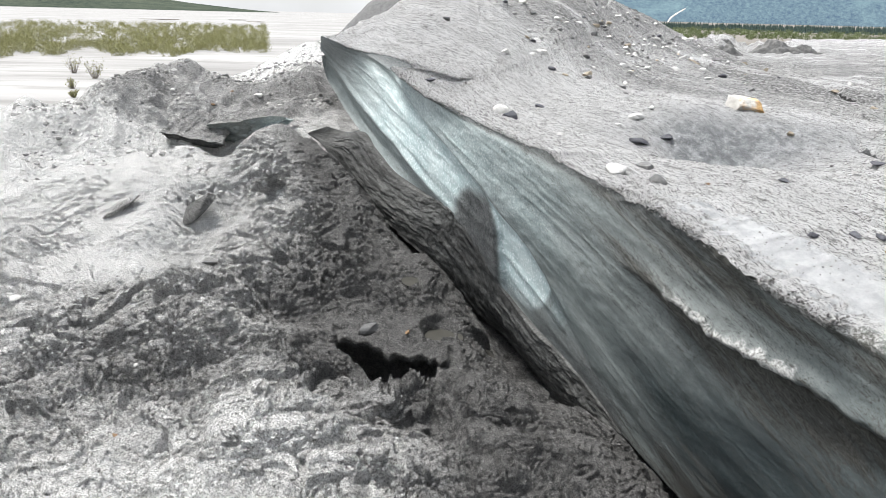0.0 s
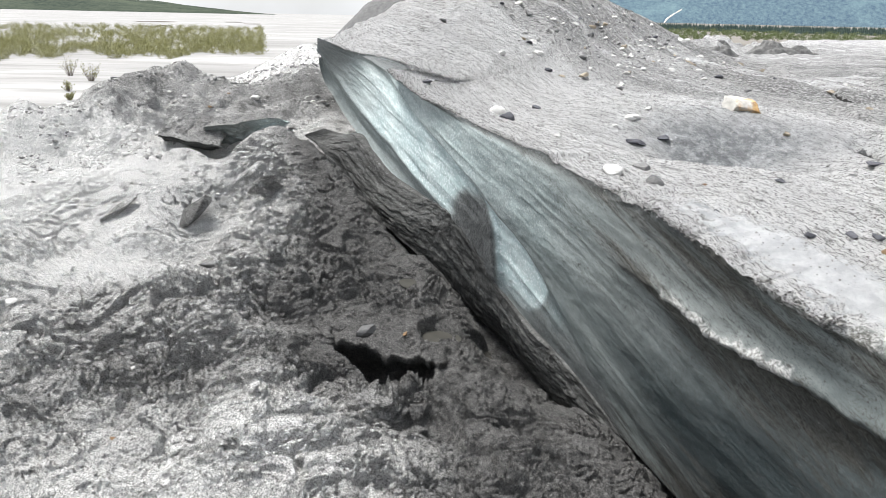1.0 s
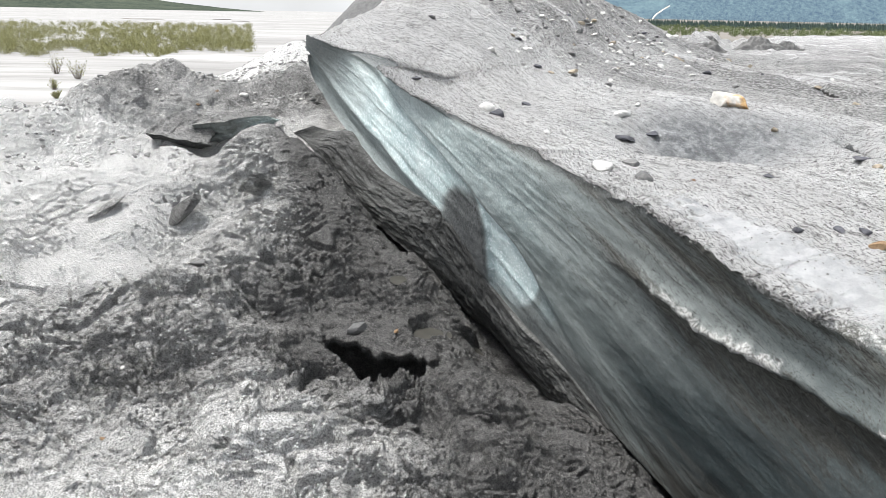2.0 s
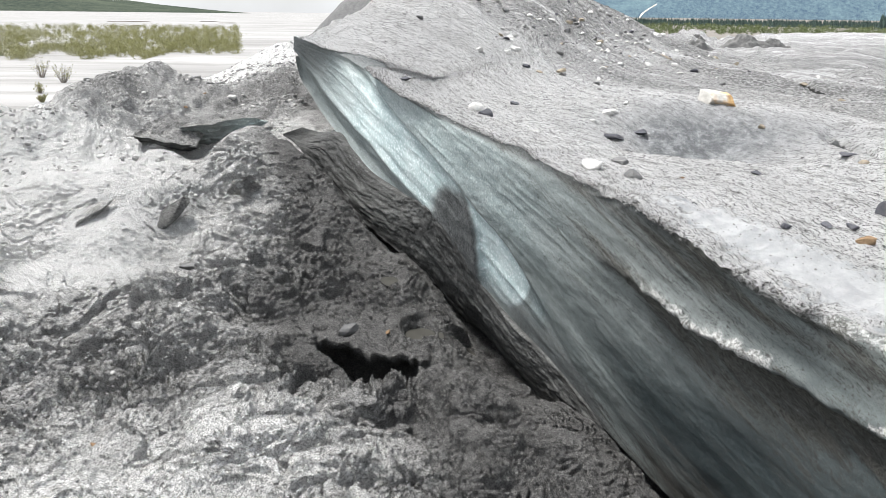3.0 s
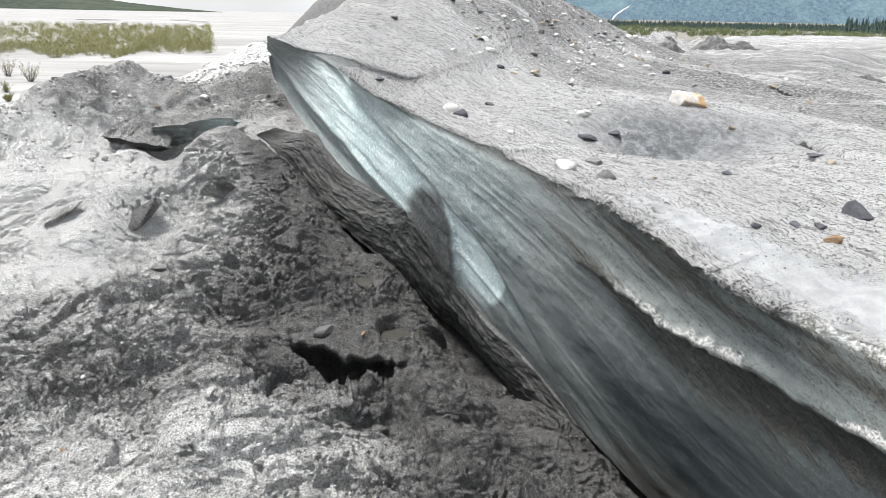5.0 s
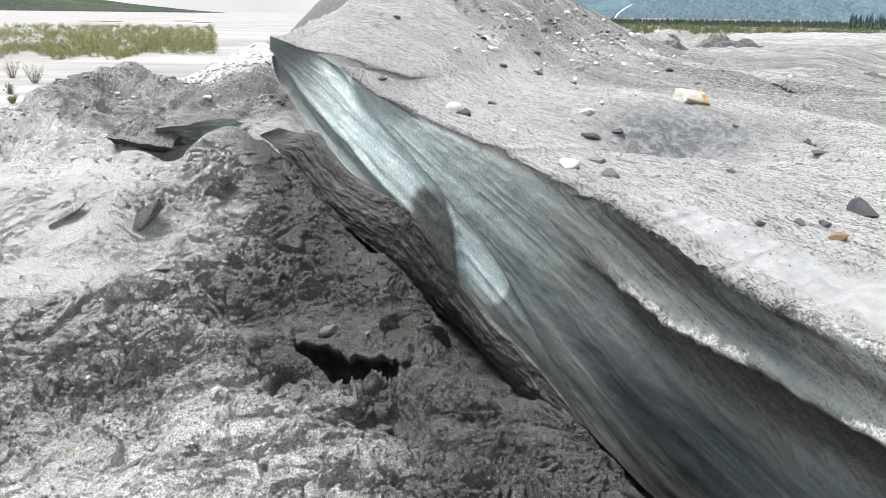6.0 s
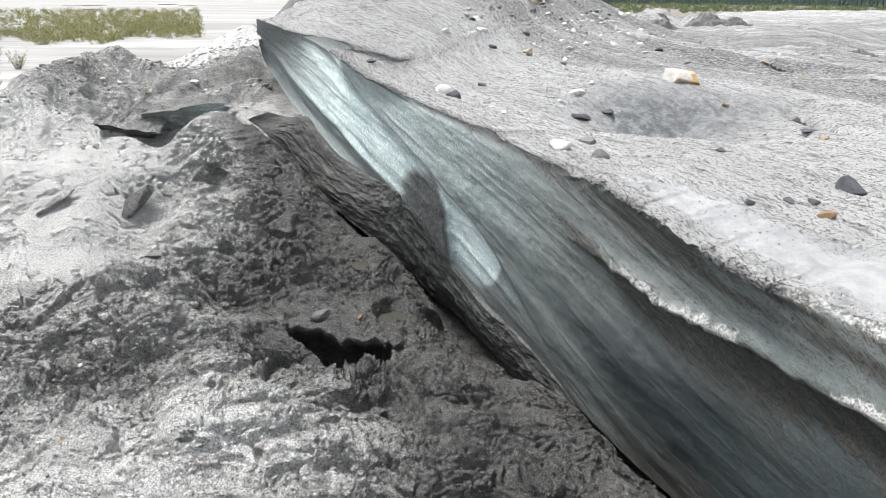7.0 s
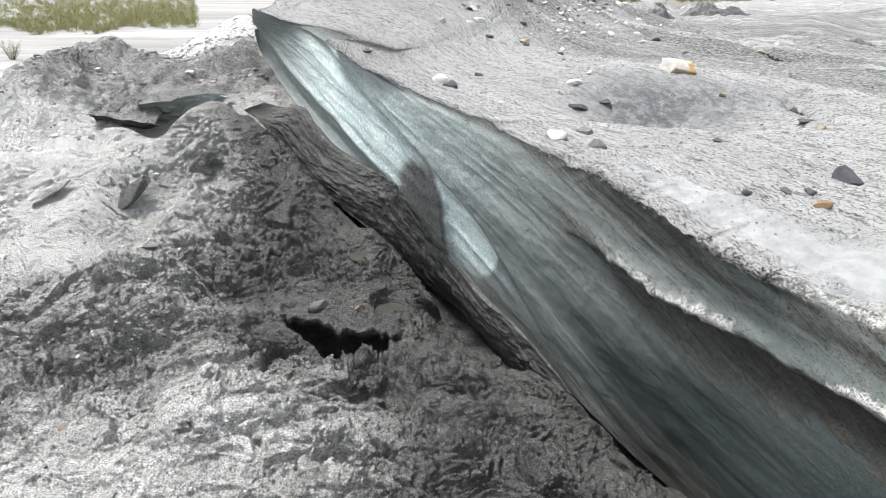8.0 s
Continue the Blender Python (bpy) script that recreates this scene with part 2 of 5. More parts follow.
def ice_material():
    """Old bubbly glacier ice: grey teal, striped and peppered with grit along its layers."""
    n = Nodes("glacier_ice", 0.5, 0.3)
    flow = n.spot()
    deep, dirt, clear, rind, strewn = n.attr("deep"), n.attr("dirt"), n.attr("clear"), n.attr("rind"), n.attr("strewn")
    band = n.noise(1.7, 5, 0.6, n.spot((0.35, 2.6, 2.6), LAYERS), 0.4)
    streak = n.noise(3.2, 7, 0.72, n.spot((0.4, 5, 5), LAYERS), 0.35)
    thin = n.noise(6.0, 6, 0.72, n.spot((0.3, 6, 6), LAYERS), 0.2)
    dash = n.noise(150, 5, 0.75, n.spot((0.4, 1.1, 1.1), LAYERS))
    dash2 = n.noise(330, 3, 0.75, n.spot((0.55, 1, 1), LAYERS))
    grain = n.noise(330, 2, 0.7, flow)
    cryst = n.voronoi(105, flow, "Color")
    ice = n.mix(n.fit(band, 0.35, 0.65), (0.155, 0.177, 0.174), (0.26, 0.281, 0.274))
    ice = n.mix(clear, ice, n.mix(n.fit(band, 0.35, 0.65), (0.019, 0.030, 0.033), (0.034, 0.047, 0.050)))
    ice = n.mix(1.0, ice, n.mix(n.fit(thin, 0.36, 0.64), (0.88, 0.89, 0.89), (1.1, 1.1, 1.09)), "MULTIPLY")
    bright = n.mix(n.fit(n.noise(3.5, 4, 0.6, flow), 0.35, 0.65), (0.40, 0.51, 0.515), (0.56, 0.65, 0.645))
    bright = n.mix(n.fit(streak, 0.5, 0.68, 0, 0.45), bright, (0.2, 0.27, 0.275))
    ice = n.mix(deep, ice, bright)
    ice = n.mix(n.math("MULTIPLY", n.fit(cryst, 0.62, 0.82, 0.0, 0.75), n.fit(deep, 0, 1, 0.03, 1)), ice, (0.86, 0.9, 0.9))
    silt = n.mix(n.fit(thin, 0.4, 0.6), (0.055, 0.047, 0.036), (0.14, 0.123, 0.097))
    lay = n.fit(n.math("ADD", n.math("ADD", streak, n.math("MULTIPLY", band, 0.5)), dirt), 0.95, 1.12)
    ice = n.mix(n.math("MULTIPLY", lay, n.fit(clear, 0, 1, 0.65, 0.5)), ice, silt)
    many = n.fit(n.math("ADD", n.math("ADD", streak, n.math("MULTIPLY", dirt, 0.7)), n.math("MULTIPLY", band, 0.3)), 0.55, 0.95, -0.075, 0.02)
    dark_dash = n.math("MULTIPLY", n.fit(n.math("ADD", dash, many), 0.535, 0.56), n.fit(deep, 0, 1, 0.92, 0.3))
    ice = n.mix(dark_dash, ice, (0.036, 0.034, 0.030))
    dark_dot = n.math("MULTIPLY", n.fit(n.math("ADD", dash2, many), 0.54, 0.57), n.fit(deep, 0, 1, 0.8, 0.35))
    ice = n.mix(dark_dot, ice, (0.045, 0.043, 0.039))
    ice = n.mix(n.fit(dash2, 0.42, 0.36, 0, 0.25), ice, n.mix(0.5, ice, (0.62, 0.64, 0.63)))
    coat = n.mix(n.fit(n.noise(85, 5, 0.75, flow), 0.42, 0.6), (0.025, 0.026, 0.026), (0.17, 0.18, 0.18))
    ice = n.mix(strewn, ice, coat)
    crust = n.mix(n.fit(n.noise(95, 5, 0.8, flow), 0.4, 0.56), (0.12, 0.116, 0.108), (0.66, 0.66, 0.64))
    ice = n.mix(n.fit(n.math("ADD", rind, n.math("MULTIPLY", n.math("SUBTRACT", n.noise(30, 7, 0.85, flow), 0.5), 2.4)), 0.35, 0.62), ice, crust)
    rough_patch = n.math("MAXIMUM", n.math("MAXIMUM", rind, strewn), n.math("MULTIPLY", lay, 0.5))
    n.bump((streak, 0.010), (n.math("MULTIPLY", n.noise(60, 5, 0.75, flow), n.fit(rough_patch, 0, 1, 0.2, 1.0)), 0.016), (grain, 0.003))
    return n.done(ice, n.math("MAXIMUM", n.fit(lay, 0, 1, 0.5, 0.85), n.fit(deep, 0, 1, 0.3, 0.8)))


def dark_ice_material():
    """Basal ice, dark with frozen-in silt."""
    n = Nodes("silty_basal_ice", 0.6, 0.3)
    flow = n.spot((1, 1, 1), (0, 0, 0), "UV")
    streak = n.noise(2.2, 7, 0.7, n.spot((0.5, 4.2, 1), (0, 0, -8), "UV"), 0.4)
    thin = n.noise(6, 6, 0.75, n.spot((0.6, 9, 1), (0, 0, -12), "UV"), 0.3)
    mottle = n.noise(9, 7, 0.75, n.spot((0.8, 1.6, 1), (0, 0, -8), "UV"), 0.3)
    grains = n.noise(120, 4, 0.8, n.spot((0.5, 1.2, 1), (0, 0, -10), "UV"))
    color = n.mix(n.fit(streak, 0.38, 0.62), (0.035, 0.035, 0.0338), (0.115, 0.116, 0.112))
    color = n.mix(1.0, color, n.mix(n.fit(thin, 0.38, 0.62), (0.76, 0.76, 0.76), (1.22, 1.22, 1.2)), "MULTIPLY")
    color = n.mix(n.fit(mottle, 0.54, 0.64, 0, 0.6), color, (0.035, 0.0335, 0.031))
    color = n.mix(n.fit(grains, 0.55, 0.58, 0, 0.8), color, (0.018, 0.0178, 0.0175))
    color = n.mix(n.fit(grains, 0.42, 0.38, 0, 0.6), color, (0.24, 0.242, 0.238))
    n.bump((streak, 0.015), (thin, 0.003), (mottle, 0.02), (grains, 0.008))
    return n.done(color, n.fit(mottle, 0.4, 0.6, 0.5, 0.8))


def rock_material(name, low, high, scale=14.0, vary=0.5, rough=0.82):
    n = Nodes(name, rough)
    at = n.spot(where="Position")
    tone = n.mix(n.fit(n.noise(scale, 6, 0.65, at), 0.3, 0.7), low, high)
    tone = n.mix(n.fit(n.noise(scale * 6, 4, 0.7, at), 0.3, 0.7, 0, 0.5), tone, tuple(0.6 * c for c in low))
    r = n.math("FRACT", n.math("ADD", n.random(), n.island()))
    tone = n.mix(vary, tone, n.mix(1.0, tone, n.mix(r, (0.45, 0.45, 0.46), (1.5, 1.48, 1.44)), "MULTIPLY"))
    n.bump((n.noise(scale * 1.5, 6, 0.7, at), 0.02), (n.noise(scale * 8, 4, 0.7, at), 0.004))
    return n.done(tone)


MUD, PLAIN, COVER, ICE, DARK_ICE = mud_material(), plain_material(), cover_material(), ice_material(), dark_ice_material()
GREY_ROCK = rock_material("grey_stone", (0.12, 0.12, 0.122), (0.24, 0.238, 0.23))
DARK_ROCK = rock_material("slate_dark_stone", (0.07, 0.071, 0.082), (0.13, 0.13, 0.145), 20, 0.25)
PALE_ROCK = rock_material("pale_stone", (0.56, 0.55, 0.53), (0.76, 0.75, 0.72), 18, 0.25)
RUST_ROCK = rock_material("rusty_stone", (0.22, 0.13, 0.07), (0.42, 0.3, 0.18), 18, 0.3)
GRAVEL = rock_material("mixed_gravel", (0.3, 0.296, 0.288), (0.58, 0.575, 0.56), 60, 0.9)
TAN_ROCK = rock_material("tan_stone", (0.3, 0.25, 0.18), (0.5, 0.44, 0.35), 18, 0.3)


# ---- the lie of the land ----
def grid_mesh(name, points, material, uv=None, attributes=(), smooth=True):
    """A mesh from a (rows, columns, 3) array of places."""
    r, c = points.shape[:2]
    i = np.arange(r * c).reshape(r, c)
    faces = np.stack([i[:-1, :-1], i[:-1, 1:], i[1:, 1:], i[1:, :-1]], -1).reshape(-1, 4)
    me = bpy.data.meshes.new(name)
    me.vertices.add(r * c)
    me.vertices.foreach_set("co", points.reshape(-1).astype(np.float32))
    me.loops.add(faces.size)
    me.loops.foreach_set("vertex_index", faces.reshape(-1).astype(np.int32))
    me.polygons.add(len(faces))
    me.polygons.foreach_set("loop_start", np.arange(0, faces.size, 4, dtype=np.int32))
    me.polygons.foreach_set("use_smooth", np.full(len(faces), smooth))
    if uv is not None:
        layer = me.uv_layers.new(name="UVMap")
        layer.uv.foreach_set("vector", uv.reshape(-1, 2)[faces.reshape(-1)].reshape(-1).astype(np.float32))
    for key, values in attributes:
        me.attributes.new(key, "FLOAT", "POINT").data.foreach_set("value", np.ascontiguousarray(values.reshape(-1), dtype=np.float32))
    me.update(calc_edges=True)
    me.validate()
    me.materials.append(material)
    return me


# the upper ice edge, from the pointed far end to the near end: x, y, z
RIM = np.array([(-1.16, 6.60, 1.44), (-0.83, 6.34, 1.35), (-0.50, 6.22, 1.31), (-0.27, 6.10, 1.21), (-0.46, 5.66, 1.24), (-0.21, 5.20, 1.11),
                (0.11, 4.70, 1.01), (0.55, 3.90, 0.93), (0.83, 3.30, 0.85), (0.98, 2.95, 0.83), (1.15, 2.60, 0.75), (1.31, 2.30, 0.67),
                (1.47, 2.10, 0.67), (1.80, 1.50, 0.62), (2.30, 0.20, 0.60), (3.60, -6.00, 0.60)])
# where the clear ice meets the dark layer or the mud, in step with the upper edge
FOOT = np.array([(-1.16, 6.64, 1.26), (-1.15, 6.72, 1.00), (-0.98, 6.50, 0.79), (-0.76, 6.25, 0.61), (-0.48, 5.82, 0.34), (-0.20, 5.40, 0.28),
                 (0.06, 5.04, 0.14), (0.41, 4.41, -0.10), (0.73, 3.83, -0.29), (0.90, 3.49, -0.45), (1.05, 3.20, -0.55), (1.19, 2.93, -0.63),
                 (1.36, 2.62, -0.70), (1.75, 1.60, -0.70), (2.35, 0.20, -0.70), (3.70, -6.00, -0.70)])
# upper and lower edge of the dark basal layer below it
SHELF_TOP = np.array([(-1.23, 6.39, 0.61), (-1.03, 6.42, 0.56), (-0.79, 6.17, 0.64), (-0.63, 5.97, 0.52), (-0.41, 5.65, 0.37), (-0.16, 5.30, 0.31), (0.00, 5.02, 0.32),
                      (0.10, 4.84, 0.27), (0.26, 4.58, 0.12), (0.39, 4.38, -0.08), (0.57, 4.04, -0.22), (0.75, 3.74, -0.30), (0.89, 3.48, -0.40), (1.03, 3.27, -0.52)])
SHELF_FOOT = np.array([(-1.23, 6.40, 0.60), (-1.08, 6.29, 0.46), (-0.94, 6.16, 0.31), (-0.75, 5.94, 0.15), (-0.56, 5.71, 0.02), (-0.30, 5.42, -0.10), (-0.08, 5.16, -0.20),
                       (0.10, 4.95, -0.31), (0.29, 4.78, -0.48), (0.47, 4.58, -0.56), (0.67, 4.25, -0.68), (0.80, 3.90, -0.72), (0.92, 3.62, -0.70), (1.03, 3.34, -0.64)])


# turbid puddles in the trough: x, y, radius, level
PUDDLES = []


def mud_foot_x(y):
    """The x at which the mud meets the ice, for a y."""
    return np.interp(y, [-6, 1.5, 2.6, 2.93, 3.3, 3.6, 3.95, 4.45, 4.9, 5.3, 5.8, 6.15, 6.4, 30], [4.0, 1.8, 1.36, 1.19, 0.84, 0.72, 0.61, 0.39, 0.12, -0.2, -0.64, -0.93, -1.21, -1.21])


def ground_height(x, y):
    return ground_parts(x, y)[:3]


def scarp(x, y, xs, ys, rise, reach):
    """A step along the line xs, ys that faces the near side and falls away gently behind; it dies out at both ends."""
    edge = np.interp(x, xs, ys) + 0.07 * fbm(x * 3.1, y * 0.6, 4, 141) + 0.02 * value_noise(x * 19, y * 5, 143)
    ends = step(x, xs[0] - 0.1, xs[0] + 0.2) * (1 - step(x, xs[-1] - 0.25, xs[-1] + 0.1))
    return rise * ends * step(y - edge, -0.05, 0.02) * (1 - step(y - edge, 0.05, reach)) * (0.75 + 0.45 * value_noise(x * 2.3, y * 0.4, 145))


def ground_parts(x, y):
    """Mud bank in front of the ice, rising to a moraine, and the silt flat beyond it; with the wetness."""
    back = step(y, 4.3, 6.5)
    z = -0.12 + 0.60 * back * (1 - 0.62 * step(-x, 2.1, 3.9)) + 0.2 * step(y, 6.8, 10.5) * step(x, -4.9, -3.3)
    z += 0.62 * heap(x, y, -3.75, 8.5, 0.66, 1.4, -18) + 0.46 * heap(x, y, -3.95, 10.2, 0.65, 1.0)
    z += 0.25 * heap(x, y, -1.55, 6.0, 0.50, 0.5) + 0.16 * heap(x, y, -5.3, 7.4, 0.9, 0.6) + 0.10 * heap(x, y, -4.4, 5.2, 1.0, 0.5, 20)
    z += 0.10 * heap(x, y, -2.35, 5.5, 0.5, 0.35, 20) - 0.12 * heap(x, y, -4.1, 6.3, 0.8, 0.7)
    z += 0.46 * heap(x, y, -3.0, 14.5, 1.1, 1.6) + 0.15 * heap(x, y, -4.2, 12.2, 0.5, 0.8)
    # near bank of clods, the trough along the ice and the collapsed hollow
    z += 0.085 * heap(x, y, -0.5, 2.66, 0.62, 0.26, 18) + 0.07 * heap(x, y, -1.9, 4.35, 0.6, 0.22, 12) + 0.05 * heap(x, y, -1.7, 2.3, 0.8, 0.5)
    z -= 0.12 * heap(x, y, 0.1, 4.2, 0.5, 1.1, 25) + 0.07 * heap(x, y, -1.2, 3.2, 0.5, 0.3) + 0.09 * heap(x, y, -0.2, 3.12, 0.42, 0.24)
    z -= 0.19 * heap(x, y, -2.0, 6.15, 0.28, 0.3) + 0.14 * heap(x, y, -2.45, 6.2, 0.35, 0.4)
    z -= 0.26 * heap(x, y, -2.13, 6.60, 0.17, 0.22) + 0.10 * heap(x, y, -1.93, 6.58, 0.2, 0.12) + 0.10 * heap(x, y, -2.5, 6.6, 0.3, 0.12) + 0.10 * heap(x, y, -1.8, 6.75, 0.25, 0.15)
    z += scarp(x, y, [-2.45, -2.1, -2.0, -1.8, -1.6, -1.2, -1.0, -0.75], [3.55, 3.75, 4.40, 4.20, 4.08, 4.12, 4.02, 3.92], 0.12, 0.9)
    z += scarp(x, y, [-1.3, -1.0, -0.6, -0.45, -0.15, 0.05], [2.12, 2.36, 2.44, 2.68, 2.72, 2.56], 0.04, 0.5) + scarp(x, y, [-0.6, -0.35, -0.1, 0.1], [2.14, 2.22, 2.18, 2.05], 0.05, 0.3)
    z -= 0.18 * heap(x, y, -2.0, 6.58, 0.2, 0.14) + 0.07 * heap(x, y, -0.02, 2.86, 0.12, 0.25) + 0.04 * heap(x, y, -0.2, 2.84, 0.18, 0.16)
    gap = mud_foot_x(y) - x
    z -= np.interp(y, [2, 2.6, 3.4, 4.2, 4.6, 5.2, 5.8, 6.3, 6.9], [0.46, 0.42, 0.31, 0.31, 0.36, 0.30, 0.36, 0.30, 0]) * step(gap, np.interp(y, [3.0, 4.6], [0.85, 0.45]), 0.0) + 0.24 * step(gap + 0.05 * value_noise(y * 9, x * 3, 147), 0.16, 0.05) * (1 - step(y, 5.5, 6.4))
    # moraine falls to the flat
    edge = np.interp(y, [-50, 4, 8, 10, 12.5, 17, 60], [-9, -8.6, -7.2, -6.3, -4.9, -4.4, -4.4]) + 0.5 * value_noise(x * 0.5, y * 0.5, 4)
    land = step(x, edge - 1.9, edge) * (1 - step(y, 17, 24)) * (1 - step(-gap, 0.7, 1.7))
    rough = land * (1 - 0.5 * step(y, 9, 14))
    lumps = 0.09 * fbm(x * 1.1, y * 1.1, 3, 3) + 0.045 * fbm(x * 2.6, y * 2.6, 2, 8)
    z += 0.06 * step(gap, 0.7, 0.05) * step(y, 4.2, 4.8) * (1 - step(y, 6.0, 6.6))
    # the pattern is laid out along the slopes, so that it is not drawn out on the steep ones
    wx, wy = x - 0.75 * z + 0.07 * fbm(x * 4, y * 4, 2, 41), y + 0.95 * z + 0.07 * fbm(x * 4, y * 4, 2, 43)
    patch = step(fbm(x * 1.3, y * 1.3, 3, 12), -0.3, 0.5)
    near_bank = heap(x, y, -0.55, 2.62, 1.1, 0.42, 12) + heap(x, y, -1.75, 4.3, 1.1, 0.42, 10) + 0.8 * heap(x, y, -2.1, 3.6, 0.6, 0.4)
    # tilted broken plates, then crumbling lumps at three sizes with sharp creases between them
    f1, f2, own, lean = cells(wx * 4.2, wy * 5.0, 2)
    plates = (0.075 * lean + 0.05 * own) * step(f2 - f1, 0.0, 0.07) * (0.16 + 0.22 * patch + 0.8 * near_bank) * (0.5 + 0.5 * step(gap, 0.6, 1.1))
    h1, h2, hown, hlean = cells(wx * 11, wy * 13, 6)
    clod = (0.026 * hlean + 0.026 * hown) * step(h2 - h1, 0.0, 0.10) * (0.26 + 0.30 * patch + 0.35 * near_bank + 0.35 * step(gap, 0.9, 0.5))
    m1, m2, mown, mlean = cells(wx * 27, wy * 31, 7)
    crumble = (0.020 * np.abs(value_noise(wx * 5.5, wy * 6.5, 15)) + 0.012 * np.abs(value_noise(wx * 13, wy * 15, 16)) + 0.010 * np.abs(value_noise(wx * 30, wy * 33, 17))
               + 0.030 + 0.017 * fbm(wx * 7.5, wy * 8.5, 6, 18, 0.66) + (0.012 * mlean + 0.016 * mown) * step(m2 - m1, 0.0, 0.12) * (1 - step(y, 3.95, 4.9)))
    # the slope farther off is smoother between its lumps
    soft = 1 - 0.62 * step(y, 3.95, 4.9)
    plates, clod, crumble = plates * soft, clod * soft, crumble * (1 - 0.5 * step(y, 3.95, 4.9))
    # ragged steps where the bank has slipped, and shrinkage cracks in the drier crust
    level = 3.2 * fbm(wx * 1.15, wy * 1.5, 4, 46) + 1.2 * fbm(wx * 6, wy * 7, 3, 47)
    slips = 0.045 * step(gap, 0.5, 1.0) * (np.floor(level) + step(level - np.floor(level), 0.0, 0.22) - level) * step(fbm(x * 0.9, y * 0.9, 2, 48), -0.5, 0.2)
    k1, k2 = cells(wx * 2.6 + 0.2 * fbm(x * 14, y * 14, 2, 49), wy * 3.4, 50)[:2]
    shrink = -0.035 * step(k2 - k1, 0.05, 0.0) * step(fbm(x * 1.1, y * 1.1, 2, 52), -0.1, 0.4)
    calm = 1 - 0.7 * heap(x, y, -0.75, 3.78, 0.55, 0.2, 8) - 0.7 * heap(x, y, -3.9, 6.6, 1.1, 1.0) - 0.75 * heap(x, y, -0.3, 4.05, 0.6, 0.22) - 0.75 * heap(x, y, -0.35, 3.45, 0.42, 0.26)
    calm = calm * (0.85 + 0.15 * step(gap, 0.45, 1.15))
    z_fine = (plates + clod + slips + shrink + crumble * (0.45 + 0.75 * patch)) * calm * step(y, -9, -6) * (1 - 0.55 * step(y, 6.6, 8.0))
    tops = (z_fine - 0.052 * (1 - 0.55 * step(y, 6.6, 8.0))) / 0.05
    # furrows on the slope of the mound and the hump, running down it
    z_fine += 0.028 * heap(x, y, -3.6, 8.6, 1.1, 1.9) * ridged(wx * 2.4 + y * 1.2, y * 0.8 - x * 0.3, 4, 27)
    z_fine += 0.018 * step(y, 4.9, 6.4) * ridged(wx * 1.7 + 0.8 * wy, wy * 1.1, 4, 28)
    z_fine += 0.03 * step(y, 6.5, 8.5) * (np.abs(value_noise(wx * 3.5, wy * 2.2, 28)) + 0.6 * np.abs(value_noise(wx * 8, wy * 5, 29)))
    fine = rough * z_fine
    z += rough * (lumps * np.clip(1.1 - heap(x, y, -0.3, 3.5, 0.6, 0.5), 0.2, 1.1) * (1 + 0.5 * step(y, 6, 9)) + z_fine)
    # hollow under a mud lip
    side = (x + 0.30 + 0.02 * fbm(x * 9, y * 9, 2, 33)) / 0.35
    near_edge = np.interp(x, [-0.64, -0.6, -0.48, -0.35, -0.22, -0.12, -0.03, 0.04], [3.58, 3.48, 3.34, 3.22, 3.12, 3.14, 3.25, 3.45]) + 0.02 * fbm(x * 11, y * 3, 2, 35)
    inside = step(y, 3.88, 3.76) * step(y - near_edge, 0.0, 0.08) * step(1 + side, 0.0, 0.10) * step(1 - side, 0.0, 0.16)
    z -= 0.32 * inside + 0.07 * heap(x, y, -0.25, 3.2, 0.36, 0.16)
    flat = -2.0 + 0.05 * fbm(x * 0.15, y * 0.15, 3, 51)
    z = flat + (z - flat) * land
    wet = 0.95 * step(gap, np.interp(y, [4.2, 5.4], [2.1, 1.15]), np.interp(y, [4.2, 5.4], [1.15, 0.3])) * (1 - step(y, 5.6, 6.8)) + 0.18 * heap(x, y, -1.5, 5.6, 0.7, 0.8) + 1.6 * heap(x, y, -3.75, 8.5, 0.75, 1.4, -15)
    wet += 0.22 * heap(x, y, -1.4, 3.9, 1.1, 0.7) + 0.6 * step(y, 7, 8.5) * step(x, -3.6, -2.6) * (1 - step(y, 11.5, 13)) - 0.9 * heap(x, y, -3.1, 14.5, 1.6, 2.0) - 0.8 * heap(x, y, -3.9, 6.2, 1.2, 1.0)
    wet -= 0.8 * heap(x, y, -1.1, 2.2, 0.75, 0.5, 8) + 0.35 * step(-x, 0.9, 1.5) * step(y, 4.6, 5.4) + 0.42 * step(-x, 1.9, 3.2) + 0.45 * heap(x, y, -0.9, 3.7, 0.5, 0.2) + 0.3 * heap(x, y, -2.6, 4.7, 0.8, 0.4)
    wet -= 0.28 * step(-x, 1.7, 2.8) + 0.45 * heap(x, y, -2.6, 4.5, 0.8, 0.45) + 0.3 * heap(x, y, -1.6, 2.25, 0.5, 0.45) + 0.35 * heap(x, y, -0.5, 2.5, 0.5, 0.2, 12) - 0.22 * heap(x, y, -1.5, 3.15, 0.6, 0.3)
    wet -= 0.2 * heap(x, y, -2.1, 5.4, 1.1, 0.7) + 0.4 * heap(x, y, -4.0, 7.0, 1.3, 1.0)
    wet += 0.13 * (1 - step(y, 3.9, 4.6)) + 0.14 * heap(x, y, -1.5, 2.6, 0.8, 0.6)
    wet -= 0.30 * step(y, 6.0, 7.0) * step(-x, 1.0, 1.5) * (1 - step(y, 7.0, 8.0) * step(x, -4.6, -3.6))
    wet -= 0.4 * heap(x, y, -0.15, 2.25, 0.4, 0.28) + 0.28 * heap(x, y, -0.95, 4.2, 0.55, 0.35)
